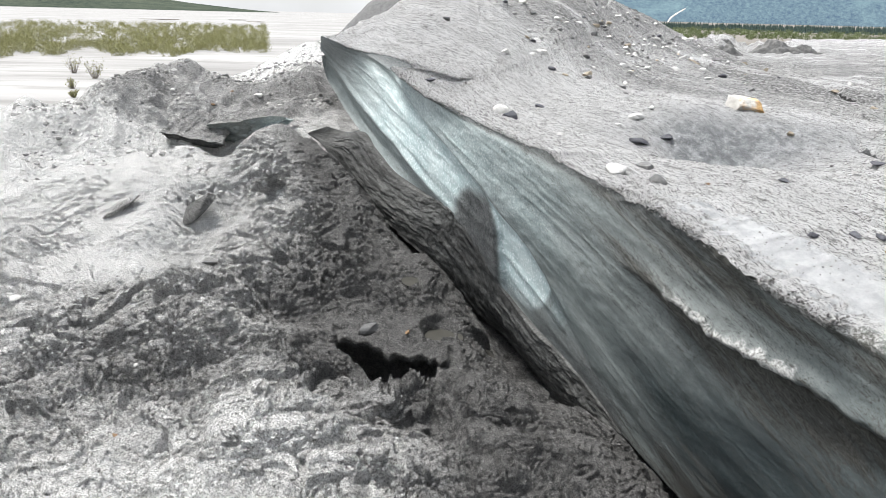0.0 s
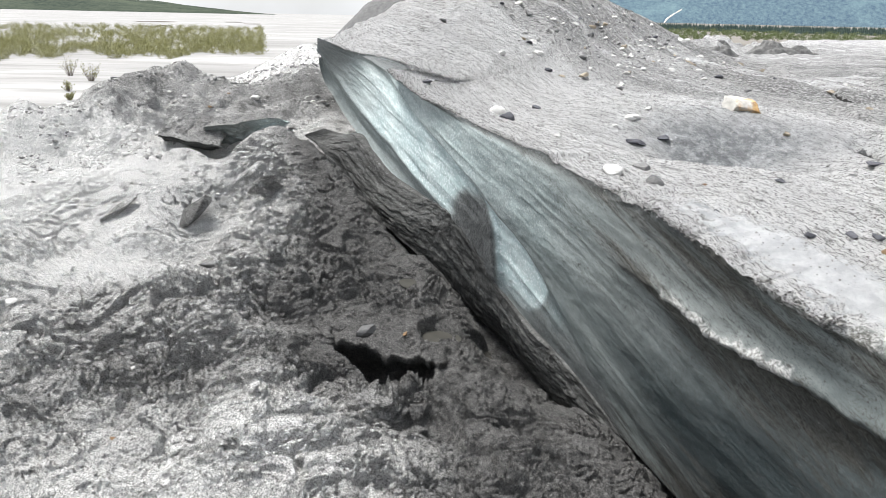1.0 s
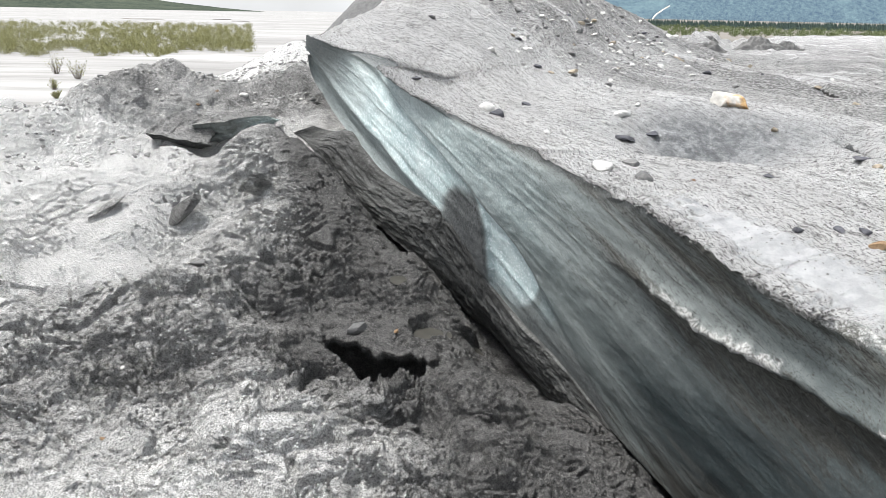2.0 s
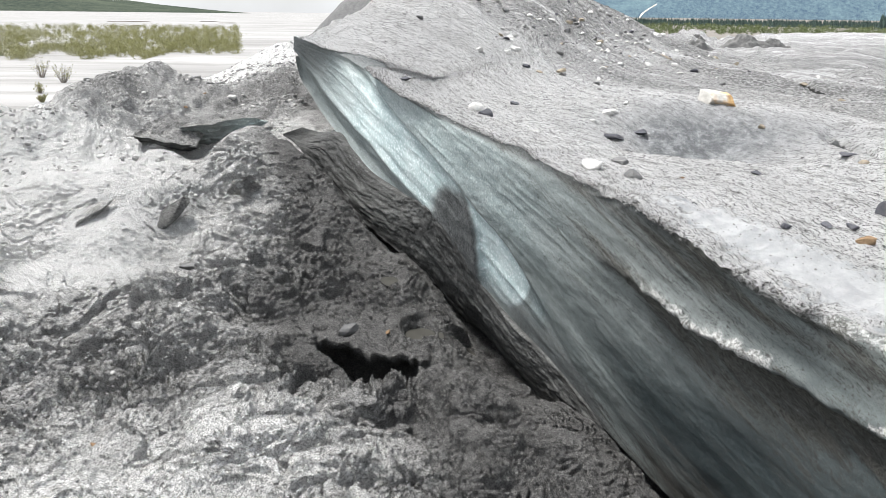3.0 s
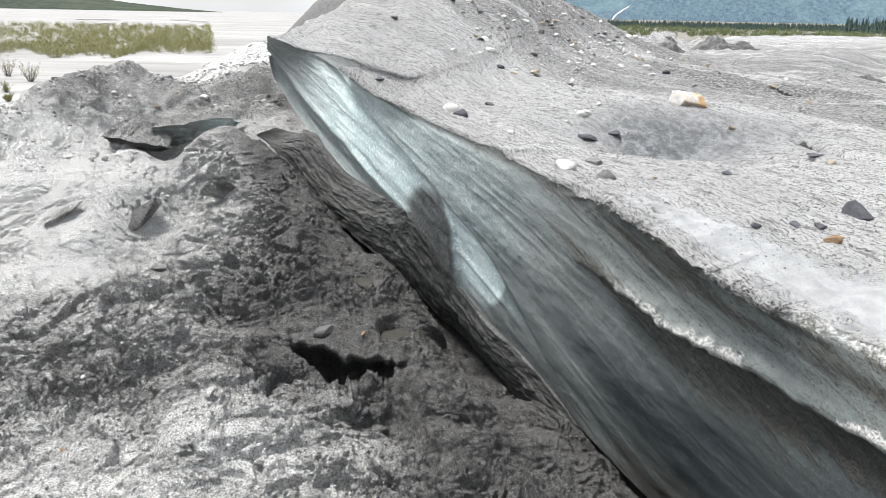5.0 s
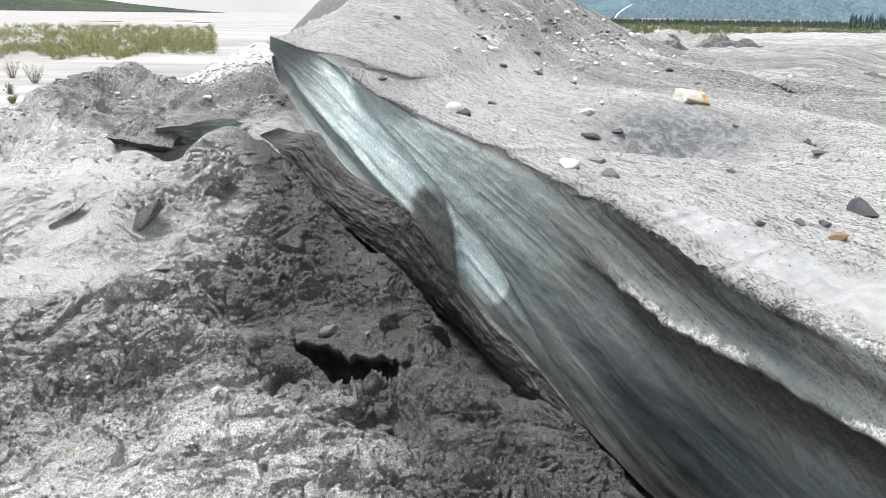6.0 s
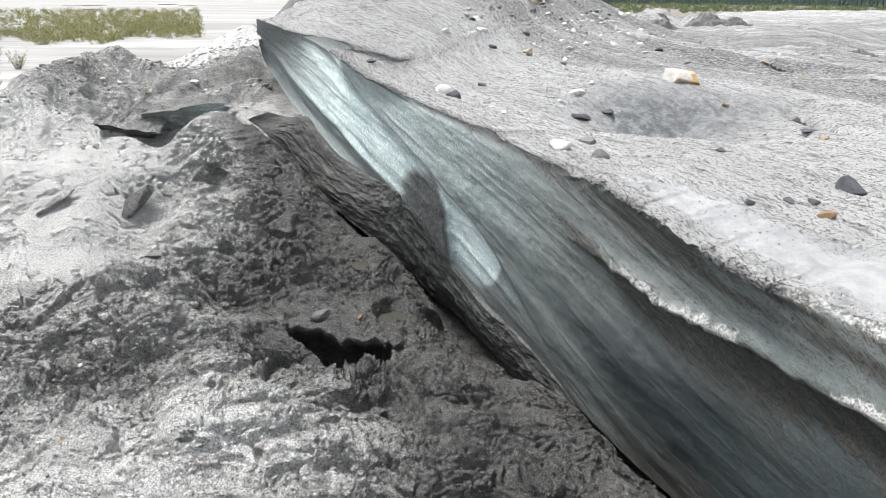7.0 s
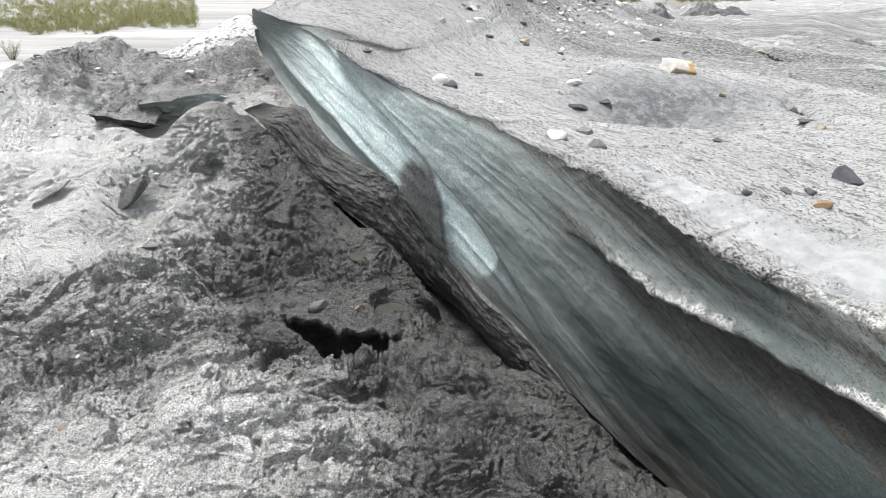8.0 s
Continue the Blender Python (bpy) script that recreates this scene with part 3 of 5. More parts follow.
    # second heap darkens the hollow under the ice wedges, for its shade
    wet += 0.3 * heap(x, y, -2.3, 8.8, 0.9, 1.8) + 0.5 * heap(x, y, -2.15, 6.5, 0.45, 0.25)
    wet += (0.16 - 0.12 * np.clip(tops, -1, 1.3)) * (0.35 + 0.65 * step(x, -3.6, -1.9))
    for px, py, r, level in PUDDLES:
        d = np.hypot((x - px), (y - py) * 0.8) / r * (1 + 0.25 * value_noise(x * 11, y * 11, 57))
        fine = fine * step(d, 1.0, 1.9)
        z = z + (np.minimum(z, level - 0.012) - z) * step(d, 1.25, 0.9) + (np.minimum(z, level + 0.01) - z) * 0.7 * step(d, 1.9, 1.2)
    return z, np.clip(wet, -0.6, 1.3), land, fine * land


def build_ground():
    """One round sheet out to the horizon, finest on the mud bank."""
    a = np.radians(graded((-180, -41, 26, 0.1), (-41, 27, 690, 1.0), (27, 60, 40, 3), (60, 180, 24, 3)))
    r = graded((0.001, 2.1, 16, 0.3), (2.1, 4.9, 370, 2.2), (4.9, 9.4, 290, 1.8), (9.4, 20, 90, 2.2), (20, 140, 60, 6), (140, 5600, 34, 30))
    ga, gr = np.meshgrid(a, r)
    gx, gy = gr * np.sin(ga), gr * np.cos(ga) - 0.35
    z, wet, land, fine = ground_parts(gx, gy)
    # the small relief stands square to the slope, not straight up
    slope = []
    for ex, ey in ((0.07, 0), (0, 0.07)):
        one, two = ground_parts(gx + ex, gy + ey), ground_parts(gx - ex, gy - ey)
        slope.append((one[0] - one[3] - two[0] + two[3]) / 0.14)
    sx, sy = (np.clip(v, -1.5, 1.5) for v in slope)
    size = np.sqrt(1 + sx ** 2 + sy ** 2)
    z = z - fine + fine / size
    gx, gy = gx - fine * sx / size, gy - fine * sy / size
    me = grid_mesh("ground", np.stack([gx, gy, z], -1)[:, ::-1], MUD, attributes=(("wet", wet[:, ::-1]),), smooth=False)
    land = land[:, ::-1]
    me.materials.append(PLAIN)
    k = (land[:-1, :-1] < 0.35).reshape(-1)
    me.polygons.foreach_set("material_index", k.astype(np.int32))
    tagged(new("ground", me), "grey glacial mud bank running out into a pale silt flat", "ground", kind="structure")


for px, py, r in ((0.0, 4.02, 0.085), (-0.22, 4.50, 0.05), (0.29, 4.22, 0.06)):
    around = np.linspace(0, 6.28, 9)
    PUDDLES.append((px, py, r, float(np.min(ground_height(px + 1.35 * r * np.cos(around), py + 1.35 * r * np.sin(around))[0])) + 0.004))
build_ground()


def ice_top(x, y):
    """The top of the glacier away from its edge, with masks for bare ice, blue tone and shade in the cracks."""
    z = 0.78 - 0.30 * step(y, 7.5, 15) - 0.22 * step(y, 15, 40)
    # the ridge from the pointed end over its crest and down again
    t = np.linspace(0, 1, 60)
    ax = np.interp(t, [0, 0.3, 0.5, 0.75, 1], [-1.16, -0.4, 0.15, 1.3, 3.2])
    ay = np.interp(t, [0, 0.3, 0.5, 0.75, 1], [6.6, 9.0, 10.2, 11.8, 13.6])
    ah = np.interp(t, [0, 0.3, 0.5, 0.75, 0.88, 1], [0.62, 0.86, 1.24, 1.75, 1.35, 0.75])
    lift = 0 * x
    for px, py, h in zip(ax, ay, ah):
        d2 = (x - px) ** 2 + (y - py) ** 2
        lift = np.maximum(lift, h * np.exp(-d2 / (1.1 + 0.20 * (py - 6.6)) ** 2))
    z = z + lift
    z -= 0.36 * heap(x, y, 2.2, 5.15, 0.6, 0.6, -30)
    z += 0.10 * step(y + 0.35 * (x - 2.3), 5.35, 6.0) * heap(x, y, 2.5, 6.2, 1.0, 1.1)
    z += 0.10 * heap(x, y, 2.1, 6.3, 0.9, 0.5, -20) + 0.06 * heap(x, y, 1.6, 3.9, 0.6, 0.8)
    z += 0.10 * fbm(x * 0.35, y * 0.35, 3, 61) * step(y, 6, 10)
    z += 0.9 * heap(x, y, 13, 34, 3.4, 1.6, 10) * (0.6 + 0.5 * fbm(x * 0.8, y * 0.8, 3, 66)) + 0.35 * heap(x, y, 9.5, 17.0, 2.2, 0.8, -8) + 0.5 * heap(x, y, 20, 26, 4, 2.5)
    along_flow, across = 0.37 * x - 0.93 * y, 0.93 * x + 0.37 * y
    z += (0.035 + 0.05 * step(x, 2.8, 4.5)) * ridged(along_flow * 0.35, across * 1.6, 3, 71) * step(y, 3.5, 9)
    z += 0.012 * fbm(along_flow * 1.5, across * 7, 3, 74) + 0.008 * fbm(along_flow * 4, across * 30, 3, 77)
    z += 0.15 * heap(x, y, 6.3, 11.2, 0.28, 1.0) + 0.16 * heap(x, y, 6.2, 9.7, 0.22, 0.45) + 0.32 * heap(x, y, 11.5, 17.5, 1.2, 4.2, -40)
    # this mask marks the crack insides, to be coloured as shaded
    silt = 0 * x
    for cx, lo, hi, half in ((4.3, 6.9, 8.1, 0.05), (3.55, 5.3, 6.1, 0.04), (7.6, 10.5, 13.5, 0.10), (3.24, 3.5, 5.55, 0.06), (2.92, 4.35, 4.95, 0.03), (3.9, 6.2, 7.4, 0.04), (4.6, 7.6, 9.4, 0.07), (5.6, 9.0, 11.0, 0.09), (2.35, 6.7, 7.6, 0.045)):
        crack = (x - cx - 0.05 * value_noise(y * 2.1, 0 * y, 81) - 0.12 * (y - lo) * (cx < 3)) / (0.95 * half)
        open_part = step(y, lo, lo + 0.3) * (1 - step(y, hi - 0.4, hi)) * (0.7 + 0.5 * value_noise(y * 3.1, cx + 0 * y, 82))
        z -= 0.26 * np.exp(-crack ** 2) * open_part
        silt = np.maximum(silt, step(np.abs(crack), 1.2, 0.7) * step(open_part, 0.2, 0.4))
    clean = 1.0 * heap(x, y, 1.45, 2.75, 0.2, 0.62, 30) + 0.25 * heap(x, y, 1.85, 5.6, 0.25, 0.5, -10) + 0.75 * heap(x, y, 1.9, 2.1, 0.4, 0.35)
    clean += 0.7 * step(fbm(along_flow * 0.25, across * 0.9, 3, 84), 0.5, 0.75) * step(y, 9, 14) + 0.35 * heap(x, y, 2.4, 9.5, 0.8, 2.4, -38)
    clean -= 1.0 * step(y + 0.8 * x, 8.8, 11.8) * step(fbm(along_flow * 0.5, across * 2.2, 4, 87), -0.75, 0.1) * step(x, 2.2, 3.6)
    clean -= 0.75 * step(x + y + 0.5 * fbm(x * 1.1, y * 0.8, 3, 89), 9.9, 10.7) * step(x, 0.2, 0.7)
    clean -= 1.3 * heap(x, y, 6.3, 11.1, 0.35, 1.1) + 1.3 * heap(x, y, 6.25, 9.7, 0.3, 0.5)
    clean += 1.0 * heap(x, y, 11.5, 17.5, 1.3, 4.2, -40) + 1.1 * heap(x, y, 6.2, 8.9, 0.6, 0.22) + 1.0 * heap(x, y, 6.5, 12.9, 0.5, 0.4) + 0.9 * heap(x, y, 4.3, 11.3, 0.6, 0.3)
    # blue-grey ice of the hollow; the tone also carries its wall's shading
    blue = heap(x, y, 2.42, 5.62, 0.85, 0.42, -12) + 0.5 * heap(x, y, 1.95, 5.2, 0.3, 0.6)
    return z, clean, np.clip(blue, 0, 1), silt


TOP = []


def build_glacier():
    glacier = new("glacier")
    tagged(glacier, "grit-covered glacier edge of grey-teal ice with an undercut face", "glacier", kind="structure")
    # curves along the edge, finest where it is seen
    u = np.concatenate([np.linspace(0, 0.78, 560, endpoint=False), np.linspace(0.78, 1, 60)])
    rim = along(u, RIM, False) * 0.45 + along(u, RIM) * 0.55
    soft_rim, foot = (sum(g * along(u + d, c) for d, g in ((-0.15, 0.14), (-0.075, 0.22), (0, 0.28), (0.075, 0.22), (0.15, 0.14))) for c in (RIM, FOOT))
    # the pointed end keeps its own outline
    point = step(u, 0.0, 0.085)[:, None]
    soft_rim, foot = rim + (soft_rim - rim) * point, along(u, FOOT) + (foot - along(u, FOOT)) * point
    length = np.concatenate([[0], np.cumsum(np.linalg.norm(np.diff(along(u, FOOT), axis=0), axis=1))])
    nick = 0.010 * fbm(length * 6, length * 0, 3, 91) + 0.005 * value_noise(length * 55, length * 0, 92)
    # face, from the upper edge (v 0) to the foot (v 1)
    v = graded((0, 0.06, 10, 1), (0.06, 1, 190, 1))
    U, V = np.meshgrid(u, v, indexing="ij")
    L = np.repeat(length[:, None], len(v), 1)
    ease = step(V, 0.0, 0.07)[..., None]
    P = (rim[:, None] * (1 - ease) + soft_rim[:, None] * ease) * (1 - V[..., None]) + foot[:, None] * V[..., None]
    out = np.stack([-0.80 + 0 * u, -0.52 - 0 * u, -0.28 + 0 * u], -1)
    out /= np.linalg.norm(out, axis=1)[:, None]
    off = face_relief(U, V, L)
    shape = off * np.clip(V * 8, 0, 1) * np.clip((1 - V) * 14, 0, 1) ** 0.5
    P = P + shape[..., None] * out[:, None]
    ragged = nick[:, None] * np.exp(-V / 0.018)
    P[..., 2] += ragged
    P[..., 0] += 0.8 * ragged
    rim = P[:, 0].copy()
    uv = np.stack([L, V * 1.05], -1)
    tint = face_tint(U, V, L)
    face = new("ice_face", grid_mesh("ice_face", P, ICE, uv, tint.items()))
    face.parent = glacier
    tagged(face, "smooth fluted grey-teal ice with dirt streaks")
    # top, fanned out from the upper edge
    w = graded((0, 0.05, 6, 1), (0.05, 9, 300, 18), (9, 110, 110, 9))
    turn = np.radians(np.interp(u, [0, 0.06, 0.2, 0.5, 0.8, 1], [84, 80, 62, 42, 20, -35]))
    X = rim[:, None, 0] + np.cos(turn)[:, None] * w
    Y = rim[:, None, 1] + np.sin(turn)[:, None] * w
    Z, clean, blue, silt = ice_top(X, Y)
    W = np.repeat(w[None], len(u), 0)
    hold = step(W, 1.3, 0.0)
    Z = Z * (1 - hold) + hold * (rim[:, None, 2] - 0.03 * np.clip(W, 0, 0.3))
    Z += (0.008 * fbm(0.8 * X - 2.6 * Y, 24 * X + 9 * Y, 3, 95) + 0.003 * fbm(X * 50, Y * 50, 2, 97)) * np.clip(W * 30, 0, 1)
    bearing = np.degrees(np.arctan2(X, Y))
    Z -= 3.0 * step(np.hypot(X, Y), np.interp(bearing, [0, 22, 27, 32], [34, 46, 75, 88]), np.interp(bearing, [0, 22, 27, 32], [42, 56, 90, 104]))
    Z[:, 0] = rim[:, 2]
    TOP.append(np.stack([X, Y, Z], -1))
    clean = clean - 0.8 * np.exp(-(W / 0.05) ** 2) * (np.repeat(u[:, None], len(w), 1) < 0.62)
    edge_length = np.concatenate([[0], np.cumsum(np.linalg.norm(np.diff(soft_rim, axis=0), axis=1))])
    uv = np.stack([np.repeat(edge_length[:, None], len(w), 1) * (1 + 0.12 * W), W], -1)
    top = new("grit_cover", grid_mesh("grit_cover", np.stack([X, Y, Z], -1)[:, ::-1], COVER, uv[:, ::-1], attributes=(("clean", clean[:, ::-1]), ("blue", blue[:, ::-1]), ("silt", silt[:, ::-1]), ("far", (step(X + 0.75 * Y, 7.6, 9.6) * step(X, 0.6, 1.6))[:, ::-1]))))
    top.parent = glacier
    tagged(top, "pale grey grit and gravel frozen on the ice")
    # dark basal layer
    s = np.linspace(0, 1, 420)
    a, b = along(s, SHELF_TOP), along(s, SHELF_FOOT)
    q = np.linspace(0, 1, 90)
    S, Q = np.meshgrid(s, q, indexing="ij")
    slen = np.concatenate([[0], np.cumsum(np.linalg.norm(np.diff(b, axis=0), axis=1))])
    SL = np.repeat(slen[:, None], len(q), 1)
    B = a[:, None] * (1 - Q[..., None]) + b[:, None] * Q[..., None]
    layer = Q * 1.4 - 0.12 * SL
    bulge = 0.035 * np.sin(np.pi * Q) + 0.005 * ridged(SL * 0.5, layer * 2.2, 3, 101) + 0.007 * fbm(SL * 11, layer * 9, 6, 104, 0.66)
    bulge += 0.004 * (np.floor(layer * 4.2 + 0.6 * value_noise(SL * 1.6, layer * 2, 106)) % 2) * np.clip(Q * 9, 0, 1)
    B = B + bulge[..., None] * out[0]
    # a top ledge that runs back under the clear ice
    ledge = a[:, None] + np.array([0.12, 0.10, 0.03]) * np.linspace(1, 0.08, 8)[None, :, None]
    full = np.concatenate([ledge, B], 1)
    uv = np.stack([np.repeat(slen[:, None], full.shape[1], 1), np.repeat(np.concatenate([np.linspace(-0.12, 0, 8), 0.30 * q])[None], len(s), 0)], -1)
    shelf = new("basal_layer", grid_mesh("basal_layer", full, DARK_ICE, uv))
    shelf.parent = glacier
    tagged(shelf, "dark silt-laden bottom layer of ice")


def scoop_edge(V):
    """The crest to the right of the two bright scoops, as u over v."""
    return np.interp(V, [0, 0.08, 0.243, 0.337, 0.391, 0.436, 0.505, 0.56, 0.644, 0.713, 0.767, 0.842, 0.896, 1], [0.15, 0.194, 0.306, 0.375, 0.423, 0.439, 0.465, 0.504, 0.533, 0.557, 0.575, 0.605, 0.63, 0.665])


def groove(V):
    """The crease between the two scoops."""
    return np.interp(V, [0.40, 0.436, 0.525, 0.604, 0.777, 0.96, 1.0], [0.424, 0.434, 0.444, 0.453, 0.462, 0.471, 0.478])


def scoop_floor(U):
    """The lower edge of the long scoop, as v over u."""
    return np.interp(U, [0, 0.013, 0.125, 0.266, 0.322, 0.366, 0.412, 0.45], [0.55, 0.594, 0.698, 0.70, 0.775, 0.785, 0.817, 0.88])


def drop(U, V):
    """The drop-shaped second scoop, 0 to 1."""
    right = np.interp(V, [0.436, 0.5, 0.555, 0.629, 0.678, 0.817, 0.94, 0.975, 1], [0.437, 0.461, 0.497, 0.521, 0.531, 0.528, 0.514, 0.490, 0.482])
    return step(U - groove(V), -0.001, 0.003) * step(right - U, 0.0, 0.006) * step(V, 0.435, 0.46)


def ledge_line(L):
    """The v of the ledge towards the near end."""
    return 0.236 + 0.012 * np.sin((L - 4.6) * 5.2) + 0.020 * fbm(L * 4.1, L * 0, 5, 121, 0.62)


def face_relief(U, V, L):
    """How far the face stands out of its chord, in metres."""
    du, dg = U - scoop_edge(V), U - groove(V)
    z = 0.024 * np.where(du > 0, np.exp(-du / 0.16), np.exp(-(du / 0.014) ** 2)) * step(V, 0.04, 0.25) * (1 - step(V, 0.7, 0.95))
    # the long scoop, hollow between its lower edge and the crest
    below = V - scoop_floor(U)
    z -= 0.030 * np.exp(-((du + 0.075) / 0.06) ** 2) * (1 - step(U, 0.36, 0.42)) * step(U, 0.03, 0.16)
    z += 0.016 * np.exp(-(below / 0.05) ** 2) * (1 - step(U, 0.40, 0.45)) - 0.04 * step(below, 0.02, 0.25) * (1 - step(U, 0.40, 0.45))
    # the swelling above the crease, the drop-shaped bowl beyond it
    z += 0.028 * step(-dg, -0.006, 0.004) * np.exp(-np.abs(dg) / 0.03) * step(V, 0.45, 0.62)
    bowl = step(dg, -0.006, 0.008) * step(V, 0.44, 0.60)
    z -= 0.02 * bowl * np.exp(-np.maximum(dg, 0) / 0.045) * (1 - 0.35 * step(V, 0.85, 1.0))
    # ledge with a hollow under it, towards the near end
    ledge = ledge_line(L)
    on = step(U, 0.58, 0.66)
    z += on * (0.030 * np.exp(-((V - ledge + 0.005) / 0.028) ** 2) - 0.060 * step(V, ledge + 0.01, ledge + 0.04) * np.exp(-((V - ledge - 0.06) / 0.13) ** 2))
    z += on * 0.006 * fbm(L * 37, V * 40, 4, 127) * np.exp(-((V - ledge) / 0.03) ** 2)
    # long shallow flutes down the dip of the layers
    q = V - 0.9 * (U - 0.4)
    z += step(du, 0.0, 0.05) * (0.003 * np.sin(q * 24 + 1.8 * value_noise(L * 0.9, V * 2, 123)) + 0.004 * ridged(L * 0.5, q * 9, 4, 124))
    z += 0.006 * (1 - step(du, -0.05, 0.0)) * ridged(L * 0.5, V * 5 - 0.3 * L, 3, 125)
    z += 0.003 * fbm(L * 9, V * 16, 3, 116)
    return z


def face_tint(U, V, L):
    """Bubbly bright ice in the scoops, clear dark ice low down, and where silt and grit have stuck. Light on the scoops
    and shade of the undercut are mixed into these tints.
    """
    du, dg = U - scoop_edge(V), U - groove(V)
    below = V - scoop_floor(U)
    # scoops lightened: bubbly ice, plus the sky light they catch
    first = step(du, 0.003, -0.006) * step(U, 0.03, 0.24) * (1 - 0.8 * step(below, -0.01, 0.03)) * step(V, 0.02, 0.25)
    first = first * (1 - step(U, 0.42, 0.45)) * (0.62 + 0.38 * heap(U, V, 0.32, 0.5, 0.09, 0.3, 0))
    # grit by the crease, darkened further as the side turned from the light
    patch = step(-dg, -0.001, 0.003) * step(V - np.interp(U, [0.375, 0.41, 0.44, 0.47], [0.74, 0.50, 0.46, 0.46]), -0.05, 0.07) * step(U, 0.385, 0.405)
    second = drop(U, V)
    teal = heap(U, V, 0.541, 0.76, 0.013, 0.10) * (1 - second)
    # shade under the broken rim, painted with the dark grit coat
    notch_shade = step(U, 0.07, 0.12) * (1 - step(U, 0.2, 0.25)) * (1 - step(V, 0.03, 0.10))
    bubbly = np.clip(first * (1 - patch) * (1 - notch_shade) + 1.1 * second * (1 - 0.8 * step(V, 0.80, 1.0)) + 0.28 * teal, 0, 1)
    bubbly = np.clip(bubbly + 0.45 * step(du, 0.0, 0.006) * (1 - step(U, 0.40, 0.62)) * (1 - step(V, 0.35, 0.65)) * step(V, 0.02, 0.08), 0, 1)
    # clear ice low down, its tone also holding the shade of the overhang
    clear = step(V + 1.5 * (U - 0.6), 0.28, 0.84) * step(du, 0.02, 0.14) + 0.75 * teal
    crumbly = step(-du, 0.0, 0.01) * step(U, 0.50, 0.53) * step(V, 0.80, 0.90) * (1 - teal)
    strewn = np.clip(1.0 * patch + 0.6 * crumbly + 0.75 * notch_shade + 0.5 * (1 - step(U, 0.02, 0.10)) * (1 - step(V, 0.3, 0.8)) + 0.85 * np.exp(-(V / 0.030) ** 2) * step(U, 0.30, 0.36) * (1 - step(U, 0.62, 0.66)), 0, 1)
    ledge = ledge_line(L)
    # brown silt under the ledge, deepened for the shade of its hollow
    dirt = 0.05 * step(du, 0.0, 0.08) + 0.12 * step(U, 0.5, 0.7) * (1 - step(V, 0.25, 0.5)) + 0.22 * step(U, 0.6, 0.68) * np.exp(-((V - ledge - 0.11) / 0.09) ** 2)
    dirt += 0.15 * np.exp(-((V - np.interp(U, [0.47, 0.517, 0.584, 0.635, 0.70], [0.05, 0.149, 0.228, 0.278, 0.30])) / 0.035) ** 2) * step(U, 0.46, 0.5)
    dirt += 0.13 * np.exp(-((V - np.interp(U, [0.60, 0.656, 0.70, 0.8], [0.03, 0.085, 0.10, 0.12])) / 0.03) ** 2) * step(U, 0.60, 0.63)
    # silt along the foot, strengthened in place of shade there
    dirt += 0.30 * step(V, 0.72, 0.98) * step(U, 0.56, 0.64) + 0.2 * np.exp(-(V / 0.06) ** 2) * step(U, 0.36, 0.44)
    rind = step(U, 0.61, 0.65) * np.exp(-((V - ledge + 0.008) / 0.024) ** 2) * step(fbm(L * 5, V * 9, 3, 129), -0.8, 0.2) * (0.6 + 0.25 * step(U, 0.68, 0.71))
    rind += 0.55 * step(U, 0.67, 0.70) * np.exp(-(V / 0.05) ** 2)
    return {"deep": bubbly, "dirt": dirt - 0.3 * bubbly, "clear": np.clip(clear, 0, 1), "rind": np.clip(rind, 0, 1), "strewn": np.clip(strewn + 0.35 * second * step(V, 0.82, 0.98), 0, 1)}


build_glacier()


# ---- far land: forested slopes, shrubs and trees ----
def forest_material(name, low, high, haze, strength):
    """Distant conifer slopes, their blue haze given as a glow of the material itself."""
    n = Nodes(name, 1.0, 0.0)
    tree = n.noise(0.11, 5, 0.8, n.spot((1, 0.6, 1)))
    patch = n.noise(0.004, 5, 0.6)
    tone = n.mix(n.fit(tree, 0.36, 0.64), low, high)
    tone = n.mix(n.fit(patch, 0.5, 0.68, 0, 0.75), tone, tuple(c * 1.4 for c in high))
    # emission in the haze colour stands for the air in between
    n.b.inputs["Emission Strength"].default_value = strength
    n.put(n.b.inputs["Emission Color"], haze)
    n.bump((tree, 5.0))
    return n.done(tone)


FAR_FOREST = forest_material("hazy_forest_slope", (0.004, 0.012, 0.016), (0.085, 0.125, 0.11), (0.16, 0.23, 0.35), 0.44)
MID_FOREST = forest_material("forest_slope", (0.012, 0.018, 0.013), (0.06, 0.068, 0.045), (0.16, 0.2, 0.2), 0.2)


def slope_mesh(name, az0, az1, dist, crest, depth, material, seed):
    """A range of hills between two bearings: crest is its height over 0..1 from the first to the second bearing."""
    a, k = np.meshgrid(np.radians(np.linspace(az0, az1, 260)), np.linspace(0, 1, 90), indexing="ij")
    f = (a - a.min()) / (a.max() - a.min())
    d = dist + depth * k
    h = along(f, crest) * (k ** 0.85) * (1 + 0.18 * fbm(f * 9, k * 2.5, 4, seed)) + crest_noise(f, k, seed) * along(f, crest) * 0.05
    z = -2.5 + np.maximum(h, 0)
    return grid_mesh(name, np.stack([np.sin(a) * d, np.cos(a) * d, z], -1)[:, ::-1], material)


def crest_noise(f, k, seed):
    return ridged(f * 14 + 1.3 * k, k * 1.4, 3, seed + 3) * k


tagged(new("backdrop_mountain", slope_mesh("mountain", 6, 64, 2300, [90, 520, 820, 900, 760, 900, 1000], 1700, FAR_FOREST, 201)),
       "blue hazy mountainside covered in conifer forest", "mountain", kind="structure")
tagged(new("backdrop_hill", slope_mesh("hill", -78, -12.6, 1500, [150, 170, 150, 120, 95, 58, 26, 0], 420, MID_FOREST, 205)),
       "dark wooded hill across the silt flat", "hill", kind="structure")


